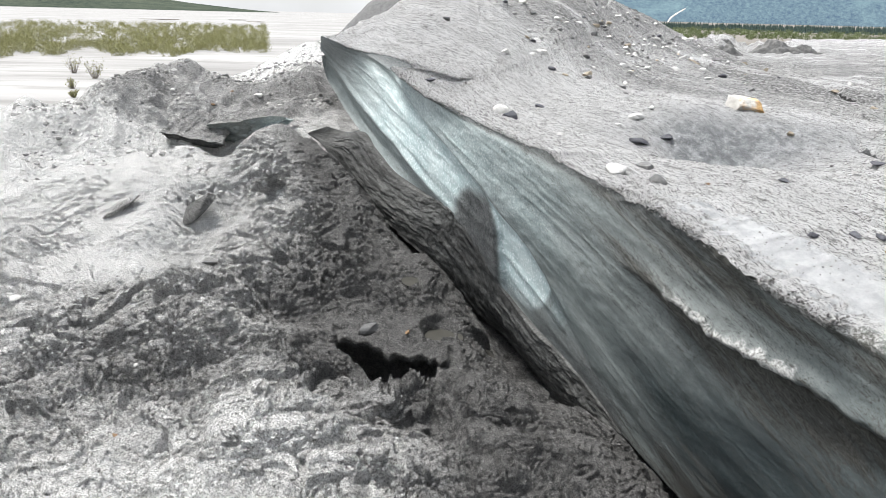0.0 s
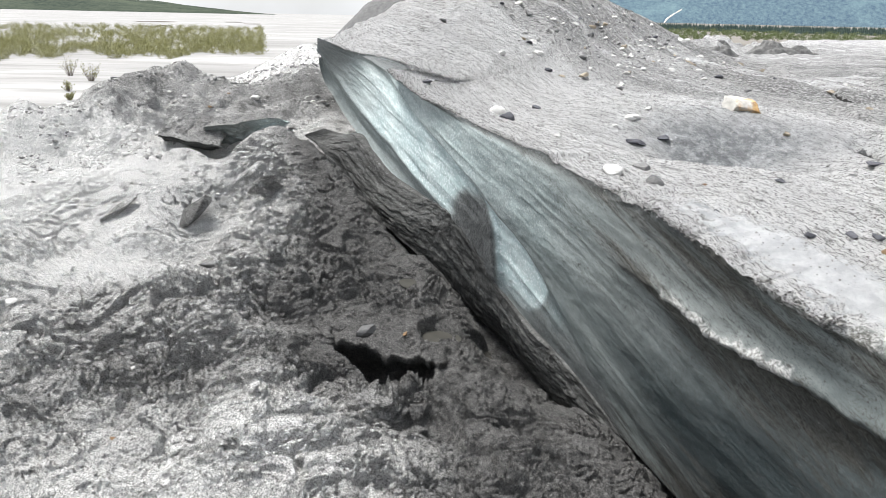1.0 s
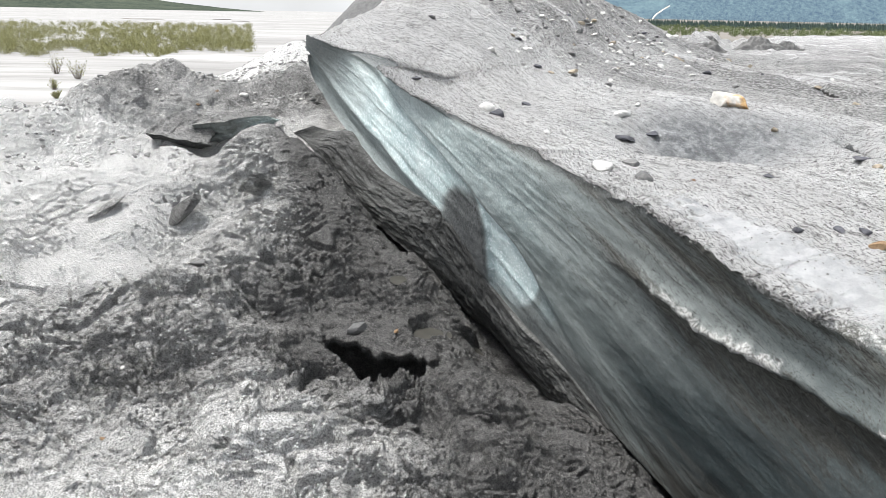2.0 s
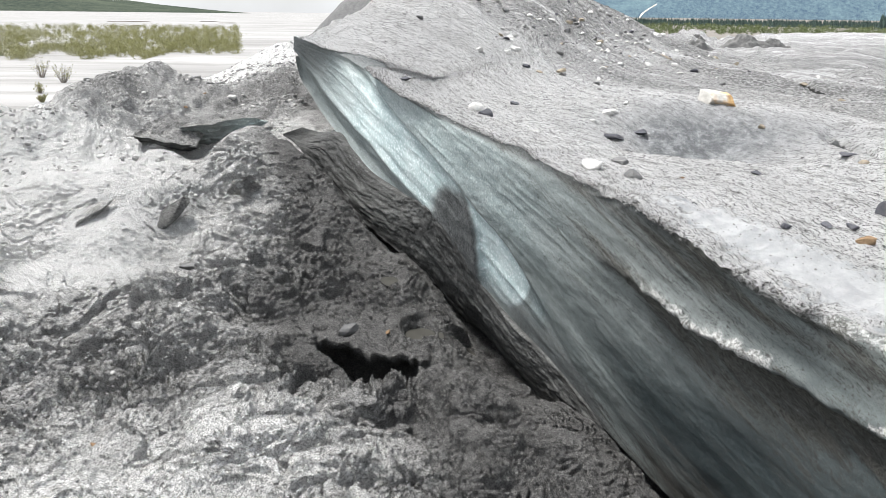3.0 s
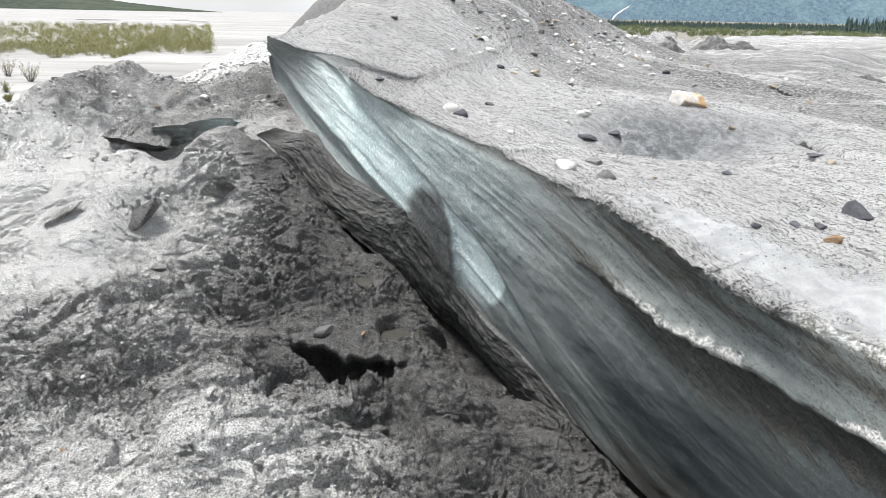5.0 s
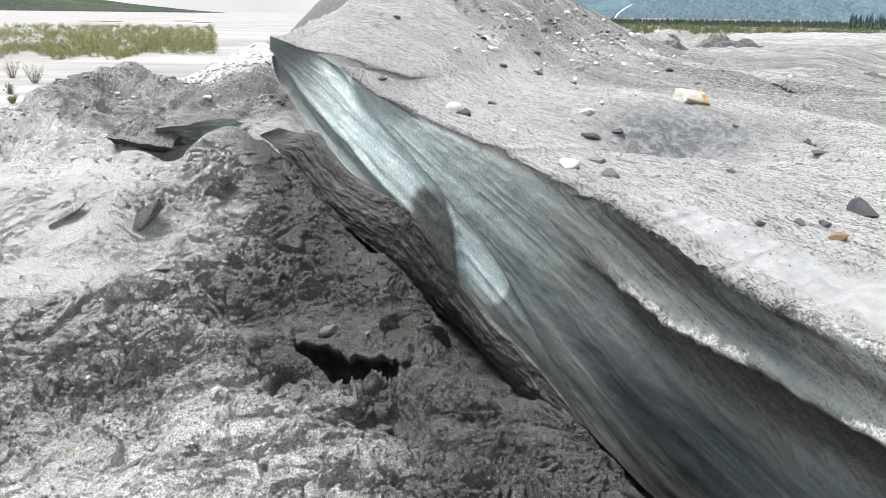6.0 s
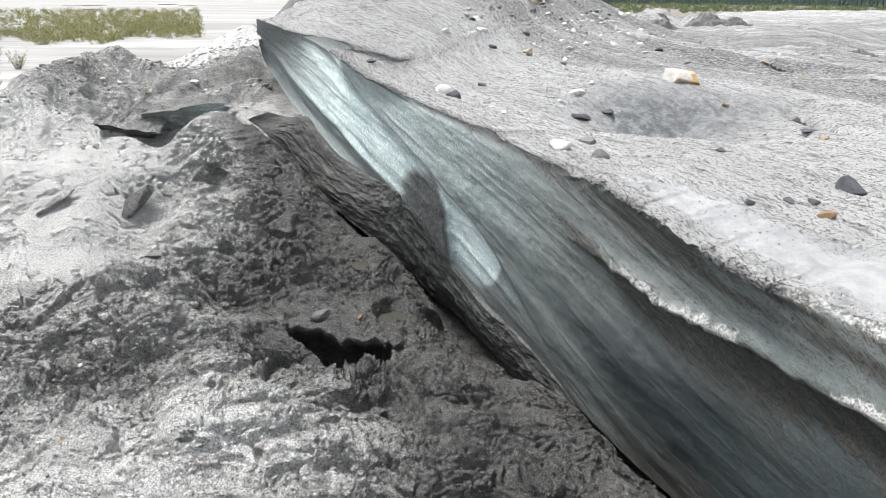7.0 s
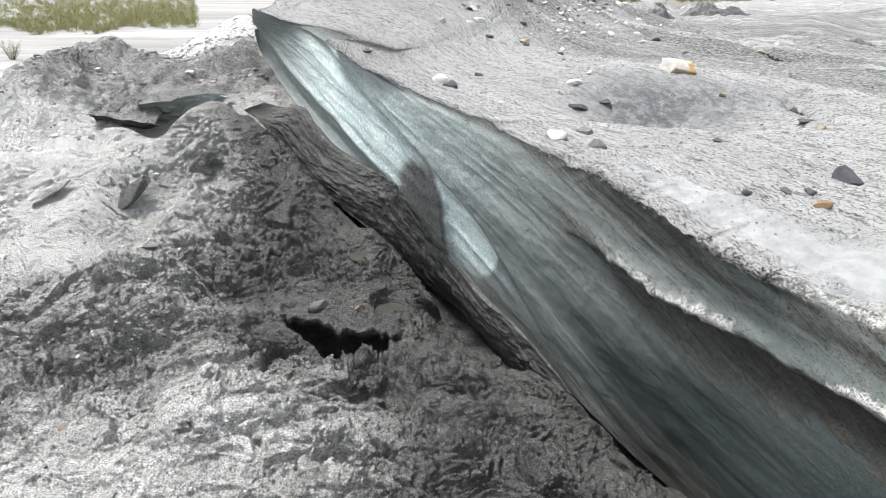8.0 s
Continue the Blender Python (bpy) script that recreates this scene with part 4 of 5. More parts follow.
def chute():
    """A pale gully of snow and scree down the mountain."""
    n = Nodes("gully_snow", 1.0, 0.0)
    # a weak grey glow of its own, in place of haze over the gully
    n.b.inputs["Emission Strength"].default_value = 0.3
    n.put(n.b.inputs["Emission Color"], (0.4, 0.42, 0.45))
    snow = n.done(n.mix(n.fit(n.noise(0.03, 4), 0.4, 0.6), (0.62, 0.55, 0.45), (0.85, 0.86, 0.86)))
    k = np.linspace(0, 1, 30)
    d = 2300 + 95 * k
    az = np.radians(np.interp(k, [0, 0.35, 0.7, 1], [16.3, 16.5, 17.0, 17.5]))
    half = np.interp(k, [0, 0.3, 1], [1.6, 2.4, 1.0]) * (1 + 0.3 * np.sin(k * 23))
    z = -8 + 44 * k
    rows = []
    for s in (-1, 0, 1):
        rows.append(np.stack([np.sin(az) * d + s * half, np.cos(az) * d - 40, z + (4 if s == 0 else 0)], -1))
    ob = new("mountain_gully", grid_mesh("mountain_gully", np.stack(rows, 1), snow))
    tagged(ob, "pale snow and scree gully on the far mountain", "gully", kind="structure")


chute()


def leaf_material(name, low, high):
    n = Nodes(name, 0.75, 0.2)
    tone = n.mix(n.island(), low, high)
    return n.done(tone)


SCRUB = leaf_material("willow_leaves", (0.13, 0.13, 0.05), (0.33, 0.32, 0.15))
MARSH = leaf_material("marsh_green", (0.075, 0.1, 0.04), (0.16, 0.185, 0.085))
NEEDLES = leaf_material("conifer_needles", (0.03, 0.05, 0.045), (0.06, 0.09, 0.075))
TWIG = rock_material("grey_twigs", (0.13, 0.11, 0.09), (0.25, 0.22, 0.19), 30, 0.3)
rng = np.random.default_rng(7)


def soup(name, tris, material):
    """One mesh out of loose triangles, an (n, 3, 3) array."""
    me = bpy.data.meshes.new(name)
    n = len(tris)
    me.vertices.add(3 * n)
    me.vertices.foreach_set("co", tris.reshape(-1).astype(np.float32))
    me.loops.add(3 * n)
    me.loops.foreach_set("vertex_index", np.arange(3 * n, dtype=np.int32))
    me.polygons.add(n)
    me.polygons.foreach_set("loop_start", np.arange(0, 3 * n, 3, dtype=np.int32))
    me.update(calc_edges=True)
    me.materials.append(material)
    return me


def leaves(centres, size):
    """A small bent leaf, two triangles, at each centre."""
    n = len(centres)
    a = rng.normal(size=(n, 3)) * (0.55, 0.55, 1.0)
    a /= np.linalg.norm(a, axis=1)[:, None]
    b = np.cross(a, rng.normal(size=(n, 3)))
    b /= np.linalg.norm(b, axis=1)[:, None]
    s = (size * rng.uniform(0.6, 1.4, n))[:, None]
    tip, tail, one, two = centres + a * s, centres - a * s, centres + b * s * 0.3, centres - b * s * 0.3
    return np.concatenate([np.stack([tail, one, tip], 1), np.stack([tail, tip, two], 1)])


def stems(feet, tips, thick):
    """Thin three-sided tapered twigs."""
    out = []
    d = tips - feet
    side = np.cross(d, rng.normal(size=d.shape))
    side /= np.linalg.norm(side, axis=1)[:, None] + 1e-9
    up = np.cross(d, side)
    up /= np.linalg.norm(up, axis=1)[:, None] + 1e-9
    ring = [feet + thick * (math.cos(t) * side + math.sin(t) * up) for t in (0, 2.09, 4.19)]
    for i in range(3):
        out.append(np.stack([ring[i], ring[(i + 1) % 3], tips], 1))
    return np.concatenate(out)


def scrub_belt(name, label, n, bearings, near, far, high, leaf, count, material):
    az = np.radians(rng.uniform(*bearings, n))
    front = near * (1 + 0.06 * np.sin(az * 37) + 0.05 * np.sin(az * 91))
    d = front * (far / front) ** rng.uniform(0, 1, n)
    x, y = np.sin(az) * d, np.cos(az) * d
    keep = value_noise(x * 0.1, y * 0.06, 301) > -0.62
    x, y = x[keep], y[keep]
    h = high * rng.uniform(0.45, 1.15, len(x)) ** 1.1
    c = np.repeat(np.stack([x, y, -2.05 + 0 * x], -1), count, 0)
    hh = np.repeat(h, count)
    spread = rng.normal(size=(len(c), 2)) * (0.38 * hh)[:, None]
    t = rng.beta(1.2, 1.25, len(c))
    c[:, :2] += spread * (0.55 + 0.5 * t)[:, None]
    c[:, 2] += hh * t
    ob = new(name, soup(name, leaves(c, leaf * (1 + 0.4 * (hh / high))), material))
    tagged(ob, label, "shrubs", kind="stuff")


scrub_belt("willow_scrub", "belt of low green willow scrub on the silt flat", 2600, (-44, -14.0), 64, 180, 1.0, 0.052, 130, SCRUB)
scrub_belt("marsh_scrub", "far strip of bright green marsh scrub", 1500, (9, 48), 170, 330, 1.5, 0.17, 40, MARSH)


def conifers(name, label, n, bearings, near, far, high):
    az = np.radians(rng.uniform(*bearings, n))
    d = rng.uniform(near, far, n)
    base = np.stack([np.sin(az) * d, np.cos(az) * d, np.full(n, -2.2)], -1)
    h = high * rng.uniform(0.55, 1.2, n)
    out = []
    for i in range(5):
        k = i / 5
        r, z0, z1 = 0.2 * h * (1 - k) * rng.uniform(0.8, 1.2, n), h * (0.1 + 0.75 * k), h * (0.1 + 0.75 * k + 0.3)
        start = rng.uniform(0, 6.28, n)
        top = base + np.stack([0 * h, 0 * h, np.minimum(z1, h)], -1)
        ring = [base + np.stack([r * np.cos(start + j * 1.257), r * np.sin(start + j * 1.257), z0 - 0.03 * h * (j % 2)], -1) for j in range(5)]
        out += [np.stack([ring[j], ring[(j + 1) % 5], top], 1) for j in range(5)]
    tagged(new(name, soup(name, np.concatenate(out), NEEDLES)), label, "trees", kind="stuff")


conifers("conifer_forest", "dark line of far conifers below the mountain", 3600, (8, 50), 330, 480, 3.2)
conifers("conifer_stand", "stand of taller conifers at the edge of the marsh", 200, (32.5, 37.5), 290, 340, 5.5)


def shrub(x, y, h, seed, bare):
    """A young willow: bare twigs from one root with few small leaves."""
    own = np.random.default_rng(seed)
    thing = new("willow_shrub")
    thing.location = (x, y, -2.03)
    n = 26
    a, lean = own.uniform(0, 6.28, n), own.uniform(0.1, 0.55, n)
    tips = np.stack([np.cos(a) * lean * h, np.sin(a) * lean * h, h * own.uniform(0.55, 1.0, n)], -1)
    feet = np.stack([np.cos(a) * 0.05 * h, np.sin(a) * 0.05 * h, 0 * a - 0.02], -1)
    part("twig_cluster", soup("twig_cluster", stems(feet, tips, 0.016), TWIG), thing)
    m = int(420 * (1 - bare))
    i, t = own.integers(0, n, m), own.uniform(0.35, 1.0, m)
    c = feet[i] + (tips[i] - feet[i]) * t[:, None] + own.normal(size=(m, 3)) * 0.05 * h
    part("foliage", soup("foliage", leaves(c, 0.045), SCRUB), thing, "small yellow-green leaves")
    tagged(thing, "young willow shrub with thin twigs on the silt flat", "shrub", "shrubs on the flat")


def part(name, mesh, parent, label=""):
    ob = new(name, mesh)
    ob.parent = parent
    return tagged(ob, label)


SHRUBS = ((-18.6, 37.5, 1.15, 0.3), (-20.4, 30.0, 0.95, 0.5), (-23.5, 33.5, 0.9, 0.45), (-21.2, 40.5, 1.25, 0.55), (-17.2, 32.5, 0.55, 0.4), (-24.5, 38.0, 1.1, 0.6), (-15.6, 29.5, 0.4, 0.3))
for i, (sx, sy, sh, sb) in enumerate(SHRUBS):
    shrub(sx, sy, sh, 400 + i, sb)


def drift_log(x, y, length, turn):
    n = 10
    k, a = np.meshgrid(np.linspace(-0.5, 0.5, 12), np.linspace(0, 2 * math.pi, n), indexing="ij")
    r = 0.17 * (1 - 0.5 * (k + 0.5)) * (1 + 0.15 * value_noise(k * 9, a * 1.0, 311))
    r[0], r[-1] = 0.0, 0.0
    p = np.stack([k * length, r * np.cos(a), 0.12 + r * np.sin(a) + 0.05 * np.sin(k * 5)], -1)
    ob = new("drift_log", grid_mesh("drift_log", p, TWIG))
    ob.matrix_world = pose(x, y, -2.02, 0, 0, turn)
    tagged(ob, "weathered drift log lying on the silt flat", "log", "drift logs")


for lx, ly, ll, lt in ((-95, 240, 14, 4), (-62, 235, 6, -3), (-70, 180, 2.2, 30), (-78, 270, 7, 2)):
    drift_log(lx, ly, ll, lt)


def gravel_heap(name, x, y, rx, ry, top, seed, label, base=0.0, rough=0.10):
    gx, gy = np.meshgrid(np.linspace(-2.2, 2.2, 90), np.linspace(-2.2, 2.2, 70))
    d = np.hypot(gx, gy)
    z = top * (1.25 * np.exp(-d ** 2 * 0.9) - 0.25) + rough * fbm(gx * 2.3, gy * 2.3, 4, seed) + 0.03 * fbm(gx * 14, gy * 14, 3, seed + 4)
    p = np.stack([gx * rx, gy * ry, z], -1)
    ob = new(name, grid_mesh(name, p, RUBBLE if rough != 0.10 else HEAP_GRIT))
    ob.location = (x, y, base)
    tagged(ob, label, "gravel heap")


RUBBLE = rock_material("rubble_gravel", (0.09, 0.089, 0.087), (0.21, 0.207, 0.2), 7, 0.0)
HEAP_GRIT = rock_material("dark_heap_gravel", (0.085, 0.085, 0.085), (0.17, 0.168, 0.165), 9, 0.0)
gravel_heap("moraine_mound", -1.3, 23.0, 2.6, 2.6, 2.35, 321, "conical heap of dark grey moraine gravel")
gravel_heap("moraine_mound", -1.75, 12.5, 0.75, 1.2, 1.12, 331, "low dark heap of gravel behind the ice point")
for hx, hy, hr, hh, hs in ((14.0, 31.0, 0.9, 0.55, 341), (15.4, 31.5, 0.6, 0.42, 343), (10.2, 27.0, 0.7, 0.5, 345), (6.3, 9.9, 0.3, 0.12, 347), (6.45, 9.4, 0.22, 0.1, 349), (12.6, 33.0, 0.5, 0.5, 351)):
    gravel_heap("rubble_mound", hx, hy, hr, 0.55 * hr, hh, hs, "low dark mound of rubble on the far ice", 0.36 if hy > 20 else 0.85, 0.22 * hh)


# ---- stones, clods and pieces ----


def ico(level):
    bm = bmesh.new()
    bmesh.ops.create_icosphere(bm, subdivisions=level, radius=1.0)
    v = np.array([p.co[:] for p in bm.verts])
    f = np.array([[p.index for p in q.verts] for q in bm.faces])
    bm.free()
    return v, f


ICOS = {k: ico(k) for k in (1, 2, 3, 4)}


def stone_shape(seed, size, level=3, cuts=9, rough=0.06, blunt=0.72):
    """A broken or worn stone: a ball cut by random planes, then roughened."""
    own = np.random.default_rng(seed)
    v, f = ICOS[level]
    v = v * (1 + 0.12 * own.normal(size=3))
    for _ in range(cuts):
        n = own.normal(size=3)
        n /= np.linalg.norm(n)
        over = np.maximum(v @ n - own.uniform(blunt - 0.14, blunt + 0.1), 0)
        v = v - over[:, None] * n
    o = own.uniform(0, 90, 3)
    for k in (2.1, 4.7, 10.0):
        swell = sum(value_noise(v[:, i] * k + o[i], v[:, j] * k + o[j], seed + i) for i, j in ((0, 1), (1, 2), (2, 0))) / 1.7
        v = v * (1 + rough * 2.1 / k ** 0.8 * swell)[:, None]
    v = v - (v.max(0) + v.min(0)) / 2
    return v / (v.max(0) - v.min(0)) * np.asarray(size), f


def solid(name, v, f, material, smooth=False):
    me = bpy.data.meshes.new(name)
    me.from_pydata(v.tolist(), [], f.tolist())
    me.materials.append(material)
    if smooth:
        me.polygons.foreach_set("use_smooth", np.ones(len(me.polygons), bool))
    me.update()
    return me


TOPS = TOP[0].reshape(-1, 3)


def on_ice(x, y):
    return TOPS[((TOPS[:, :2] - (x, y)) ** 2).sum(1).argmin(), 2]


def on_mud(x, y, r=0.03):
    a = np.array([0, r, -r, 0, 0]), np.array([0, 0, 0, r, -r])
    return float(np.mean(ground_height(x + a[0], y + a[1])[0]))


ROCKS = {"grey": (GREY_ROCK, "grey"), "dark": (DARK_ROCK, "dark slate-grey"), "pale": (PALE_ROCK, "pale whitish"), "rust": (RUST_ROCK, "rusty brown"), "tan": (TAN_ROCK, "tan")}


def stone(kind, x, y, z, w, flat=0.6, turn=0.0, seed=0, where="lying on the grit-covered ice", tilt=0.0, sink=0.3, worn=False):
    mat, colour = ROCKS[kind]
    v, f = stone_shape(seed, (w, w * 0.75, w * flat), 3, 5 if worn else 13, 0.09 if worn else 0.03, 0.76 if worn else 0.5)
    ob = new("stone", solid("stone", v, f, mat, worn))
    ob.matrix_world = pose(x, y, z + w * flat * (0.5 - sink), tilt, tilt * 0.6, turn)
    tagged(ob, "%s %s stone %s" % (colour, "rounded" if worn else "angular", where), "stone", "stones on the glacier" if "ice" in where else "stones on the mud")
    return ob


def boulder():
    """The big pale boulder with rust-stained side."""
    n = Nodes("rust_stained_boulder", 0.8)
    stain = n.noise(3.5, 6, 0.65, None, 0.6)
    base = n.mix(n.fit(n.noise(14, 6, 0.7), 0.35, 0.65), (0.42, 0.40, 0.365), (0.66, 0.64, 0.595))
    rust = n.mix(n.fit(n.noise(22, 5, 0.7), 0.35, 0.65), (0.42, 0.22, 0.08), (0.66, 0.45, 0.22))
    side = n.t.nodes.new("ShaderNodeSeparateXYZ")
    n.t.links.new(n.spot(), side.inputs[0])
    f = n.fit(n.math("ADD", n.math("MULTIPLY", side.outputs[0], 0.8), stain), 0.42, 0.56)
    n.bump((n.noise(9, 6, 0.7), 0.05), (n.noise(50, 4, 0.7), 0.01))
    mat = n.done(n.mix(f, base, rust))
    v, f = stone_shape(77, (0.38, 0.30, 0.24), 4, 9, 0.05, 0.58)
    ob = new("boulder", solid("boulder", v, f, mat))
    ob.matrix_world = pose(2.62, 6.17, on_ice(2.62, 6.17) - 0.03, 4, 14, -14)
    tagged(ob, "pale angular boulder with orange rust stains on the ice", "boulder")


boulder()
ICE_STONES = (("pale", 0.47, 6.08, 0.14, 0.85), ("dark", 0.52, 5.72, 0.150, 0.75), ("dark", -0.14, 5.85, 0.105, 0.28), ("dark", 1.19, 8.15, 0.094, 0.55), ("dark", 1.54, 5.54, 0.170, 0.28), ("dark", 1.81, 5.73, 0.109, 0.55), ("pale", 1.62, 6.04, 0.133, 0.55), ("pale", 0.93, 3.73, 0.153, 0.50), ("grey", 1.12, 3.59, 0.113, 0.60), ("dark", 0.85, 6.4, 0.085, 0.55), ("dark", 1.29, 3.15, 0.040, 0.55), ("rust", 1.4, 3.63, 0.039, 0.50), ("dark", 2.19, 3.06, 0.14, 0.8), ("dark", 1.9, 2.88, 0.058, 0.55), ("rust", 1.88, 2.75, 0.078, 0.50))
ICE_STONES_B = (("dark", 1.63, 2.93, 0.056, 0.55), ("dark", 1.81, 2.93, 0.069, 0.28), ("dark", 1.86, 3.75, 0.090, 0.28), ("dark", 2.99, 4.76, 0.120, 0.28), ("tan", 2.78, 4.24, 0.067, 0.60), ("tan", 2.78, 5.64, 0.072, 0.60), ("tan", 4.3, 7.23, 0.096, 0.60), ("tan", 4.5, 7.48, 0.114, 0.60), ("tan", 4.45, 8.18, 0.091, 0.60), ("tan", 4.34, 10.57, 0.149, 0.60), ("tan", 4.54, 10.33, 0.129, 0.60), ("pale", 2.17, 8.87, 0.119, 0.55), ("pale", 2.51, 9.02, 0.107, 0.55), ("dark", 1.17, 8.16, 0.081, 0.55), ("pale", 1.63, 6.04, 0.133, 0.55), ("pale", 0.46, 6.21, 0.112, 0.55))
for i, (kind, x, y, w, flat) in enumerate(ICE_STONES + ICE_STONES_B):
    stone(kind, x, y, on_ice(x, y), w, flat, 37 * i, 500 + i, tilt=6 * math.sin(i * 2.1), sink=0.36 if i == 12 else 0.42, worn=kind in ("pale", "grey") or i == 1)
MUD_STONES = (("pale", -2.36, 8.83, 0.120, 0.55), ("rust", -2.87, 8.6, 0.074, 0.50), ("pale", -3.33, 8.59, 0.075, 0.55), ("pale", -3.14, 8.56, 0.060, 0.55), ("pale", -2.59, 3.87, 0.097, 0.55), ("pale", -1.61, 3.28, 0.030, 0.55), ("rust", -1.39, 2.57, 0.028, 0.50), ("pale", -3.02, 6.57, 0.084, 0.55), ("pale", -1.8, 5.43, 0.048, 0.55), ("rust", -1.19, 6.41, 0.043, 0.50), ("pale", -2.2, 8.75, 0.07, 0.5), ("rust", -2.7, 8.9, 0.05, 0.5), ("pale", -2.55, 8.3, 0.05, 0.5))
for i, (kind, x, y, w, flat) in enumerate(MUD_STONES):
    stone(kind, x, y, on_mud(x, y), w, flat, 53 * i, 560 + i, "lying on the grey mud", 5 * math.sin(i * 1.7), 0.25, kind == "pale")


# rubble of many loose stones on the ridge, each on its own
def rubble():
    own = np.random.default_rng(11)
    shapes = [stone_shape(600 + i, (1, 0.8, 0.5), 2, 12, 0.05, 0.55) for i in range(10)]
    kinds = ("grey", "pale", "pale", "pale", "grey", "tan", "pale", "pale", "dark", "grey")
    meshes = [solid("stone", v, f, ROCKS[k][0]) for (v, f), k in zip(shapes, kinds)]
    spots = []
    while len(spots) < 300:
        t = own.uniform(0, 1)
        if own.uniform() < 0.72:   # the stony right flank of the crest
            x, y = 1.0 + 2.6 * t + own.normal() * 0.5, 9.3 + 1.4 * t + own.normal() * 0.8
        else:
            x, y = own.uniform(0.4, 7.0), own.uniform(3.2, 13)
        if math.hypot(x, y) > 3 and ((TOPS[:, :2] - (x, y)) ** 2).sum(1).min() < 0.06 ** 2 * max(1, y / 4):
            spots.append((x, y))
    for x, y in spots:
        k = int(own.integers(0, 10))
        s = 0.03 + 0.11 * own.uniform() ** 2.4
        ob = new("stone", meshes[k])
        ob.matrix_world = pose(x, y, on_ice(x, y) + 0.03 * s, own.uniform(-12, 12), own.uniform(-12, 12), own.uniform(0, 360)) @ Matrix.Scale(s, 4)
        tagged(ob, "%s stone in the rubble on the glacier crest" % ROCKS[kinds[k]][1], "stone", "rubble on the crest")


rubble()


def scatter(name, label, category, spots, sizes, material, level, flat, seed, variants=24, wet=None):
    """Very many small pieces in one mesh."""
    own = np.random.default_rng(seed)
    shapes = [stone_shape(seed + i, (1, 0.8, flat), level, 6, 0.08, 0.66) for i in range(variants)]
    f0 = shapes[0][1]
    n, nv = len(spots), len(shapes[0][0])
    bank = np.stack([s[0] for s in shapes])[own.integers(0, variants, n)]
    a = own.uniform(0, 6.283, n)
    c, s = np.cos(a)[:, None], np.sin(a)[:, None]
    tilt = own.normal(size=(n, 2, 1)) * 0.25
    x, y = bank[..., 0] * c - bank[..., 1] * s, bank[..., 0] * s + bank[..., 1] * c
    z = bank[..., 2] + tilt[:, 0] * x + tilt[:, 1] * y
    v = np.stack([x, y, z], -1) * sizes[:, None, None] + spots[:, None]
    f = f0[None] + (np.arange(n) * nv)[:, None, None]
    tris = v.reshape(-1, 3)[f.reshape(-1)].reshape(-1, 3, 3)
    me = bpy.data.meshes.new(name)
    me.vertices.add(n * nv)
    me.vertices.foreach_set("co", v.reshape(-1).astype(np.float32))
    me.loops.add(f.size)
    me.loops.foreach_set("vertex_index", f.reshape(-1).astype(np.int32))
    me.polygons.add(f.size // 3)
    me.polygons.foreach_set("loop_start", np.arange(0, f.size, 3, dtype=np.int32))
    me.update(calc_edges=True)
    if wet is not None:
        me.attributes.new("wet", "FLOAT", "POINT").data.foreach_set("value", np.repeat(wet, nv).astype(np.float32))
    me.materials.append(material)
    tagged(new(name, me), label, category, kind="stuff")


def grit():
    own = np.random.default_rng(21)
    P = TOP[0]
    u = own.integers(0, 520, 90000)
    w = own.integers(2, P.shape[1] - 120, 90000)
    p = P[u, w]
    d = np.hypot(p[:, 0], p[:, 1])
    cell = np.linalg.norm(P[u, w + 1] - p, axis=1) * np.linalg.norm(P[np.minimum(u + 1, len(P) - 1), w] - p, axis=1)
    want = cell / np.maximum(d, 1.5) ** 1.6
    keep = own.uniform(size=len(u)) < want / np.quantile(want, 0.9)
    bare = ice_top(p[:, 0], p[:, 1])[1] > 0.5
    keep &= (own.uniform(size=len(u)) > (d - 8) / 16) & ~(bare & (own.uniform(size=len(u)) < 0.8))
    p, d = p[keep][:19000], d[keep][:19000]
    size = 0.004 + 0.0026 * d * own.uniform(0.2, 1, len(p)) ** 3.2
    scatter("grit", "loose grey grit and pebbles strewn over the ice", "gravel", p + np.array([0, 0, 0.002]), size, GRAVEL, 1, 0.6, 700)


def rim_crumbs():
    """Dark wet crumbs hanging on along the upper edge of the ice."""
    own = np.random.default_rng(23)
    P = TOP[0]
    u = np.where(own.uniform(size=5200) < 0.72, own.integers(40, 500, 5200), own.integers(440, 556, 5200))
    w = (own.uniform(size=5200) ** 1.6 * 7).astype(int)
    size = 0.003 + 0.011 * own.uniform(size=5200) ** 2.5
    p = P[u, w] + own.normal(size=(5200, 3)) * 0.006
    keep = own.uniform(size=5200) < 0.08 + 0.7 * step(fbm(u * 0.05, 0.0 * u, 3, 25), -0.2, 0.5)
    scatter("rim_crumbs", "dark gritty crumbs along the upper ice edge", "gravel", p[keep], size[keep], MUD, 1, 0.7, 760, wet=0.55 + 0.3 * own.normal(size=int(keep.sum())))


grit()


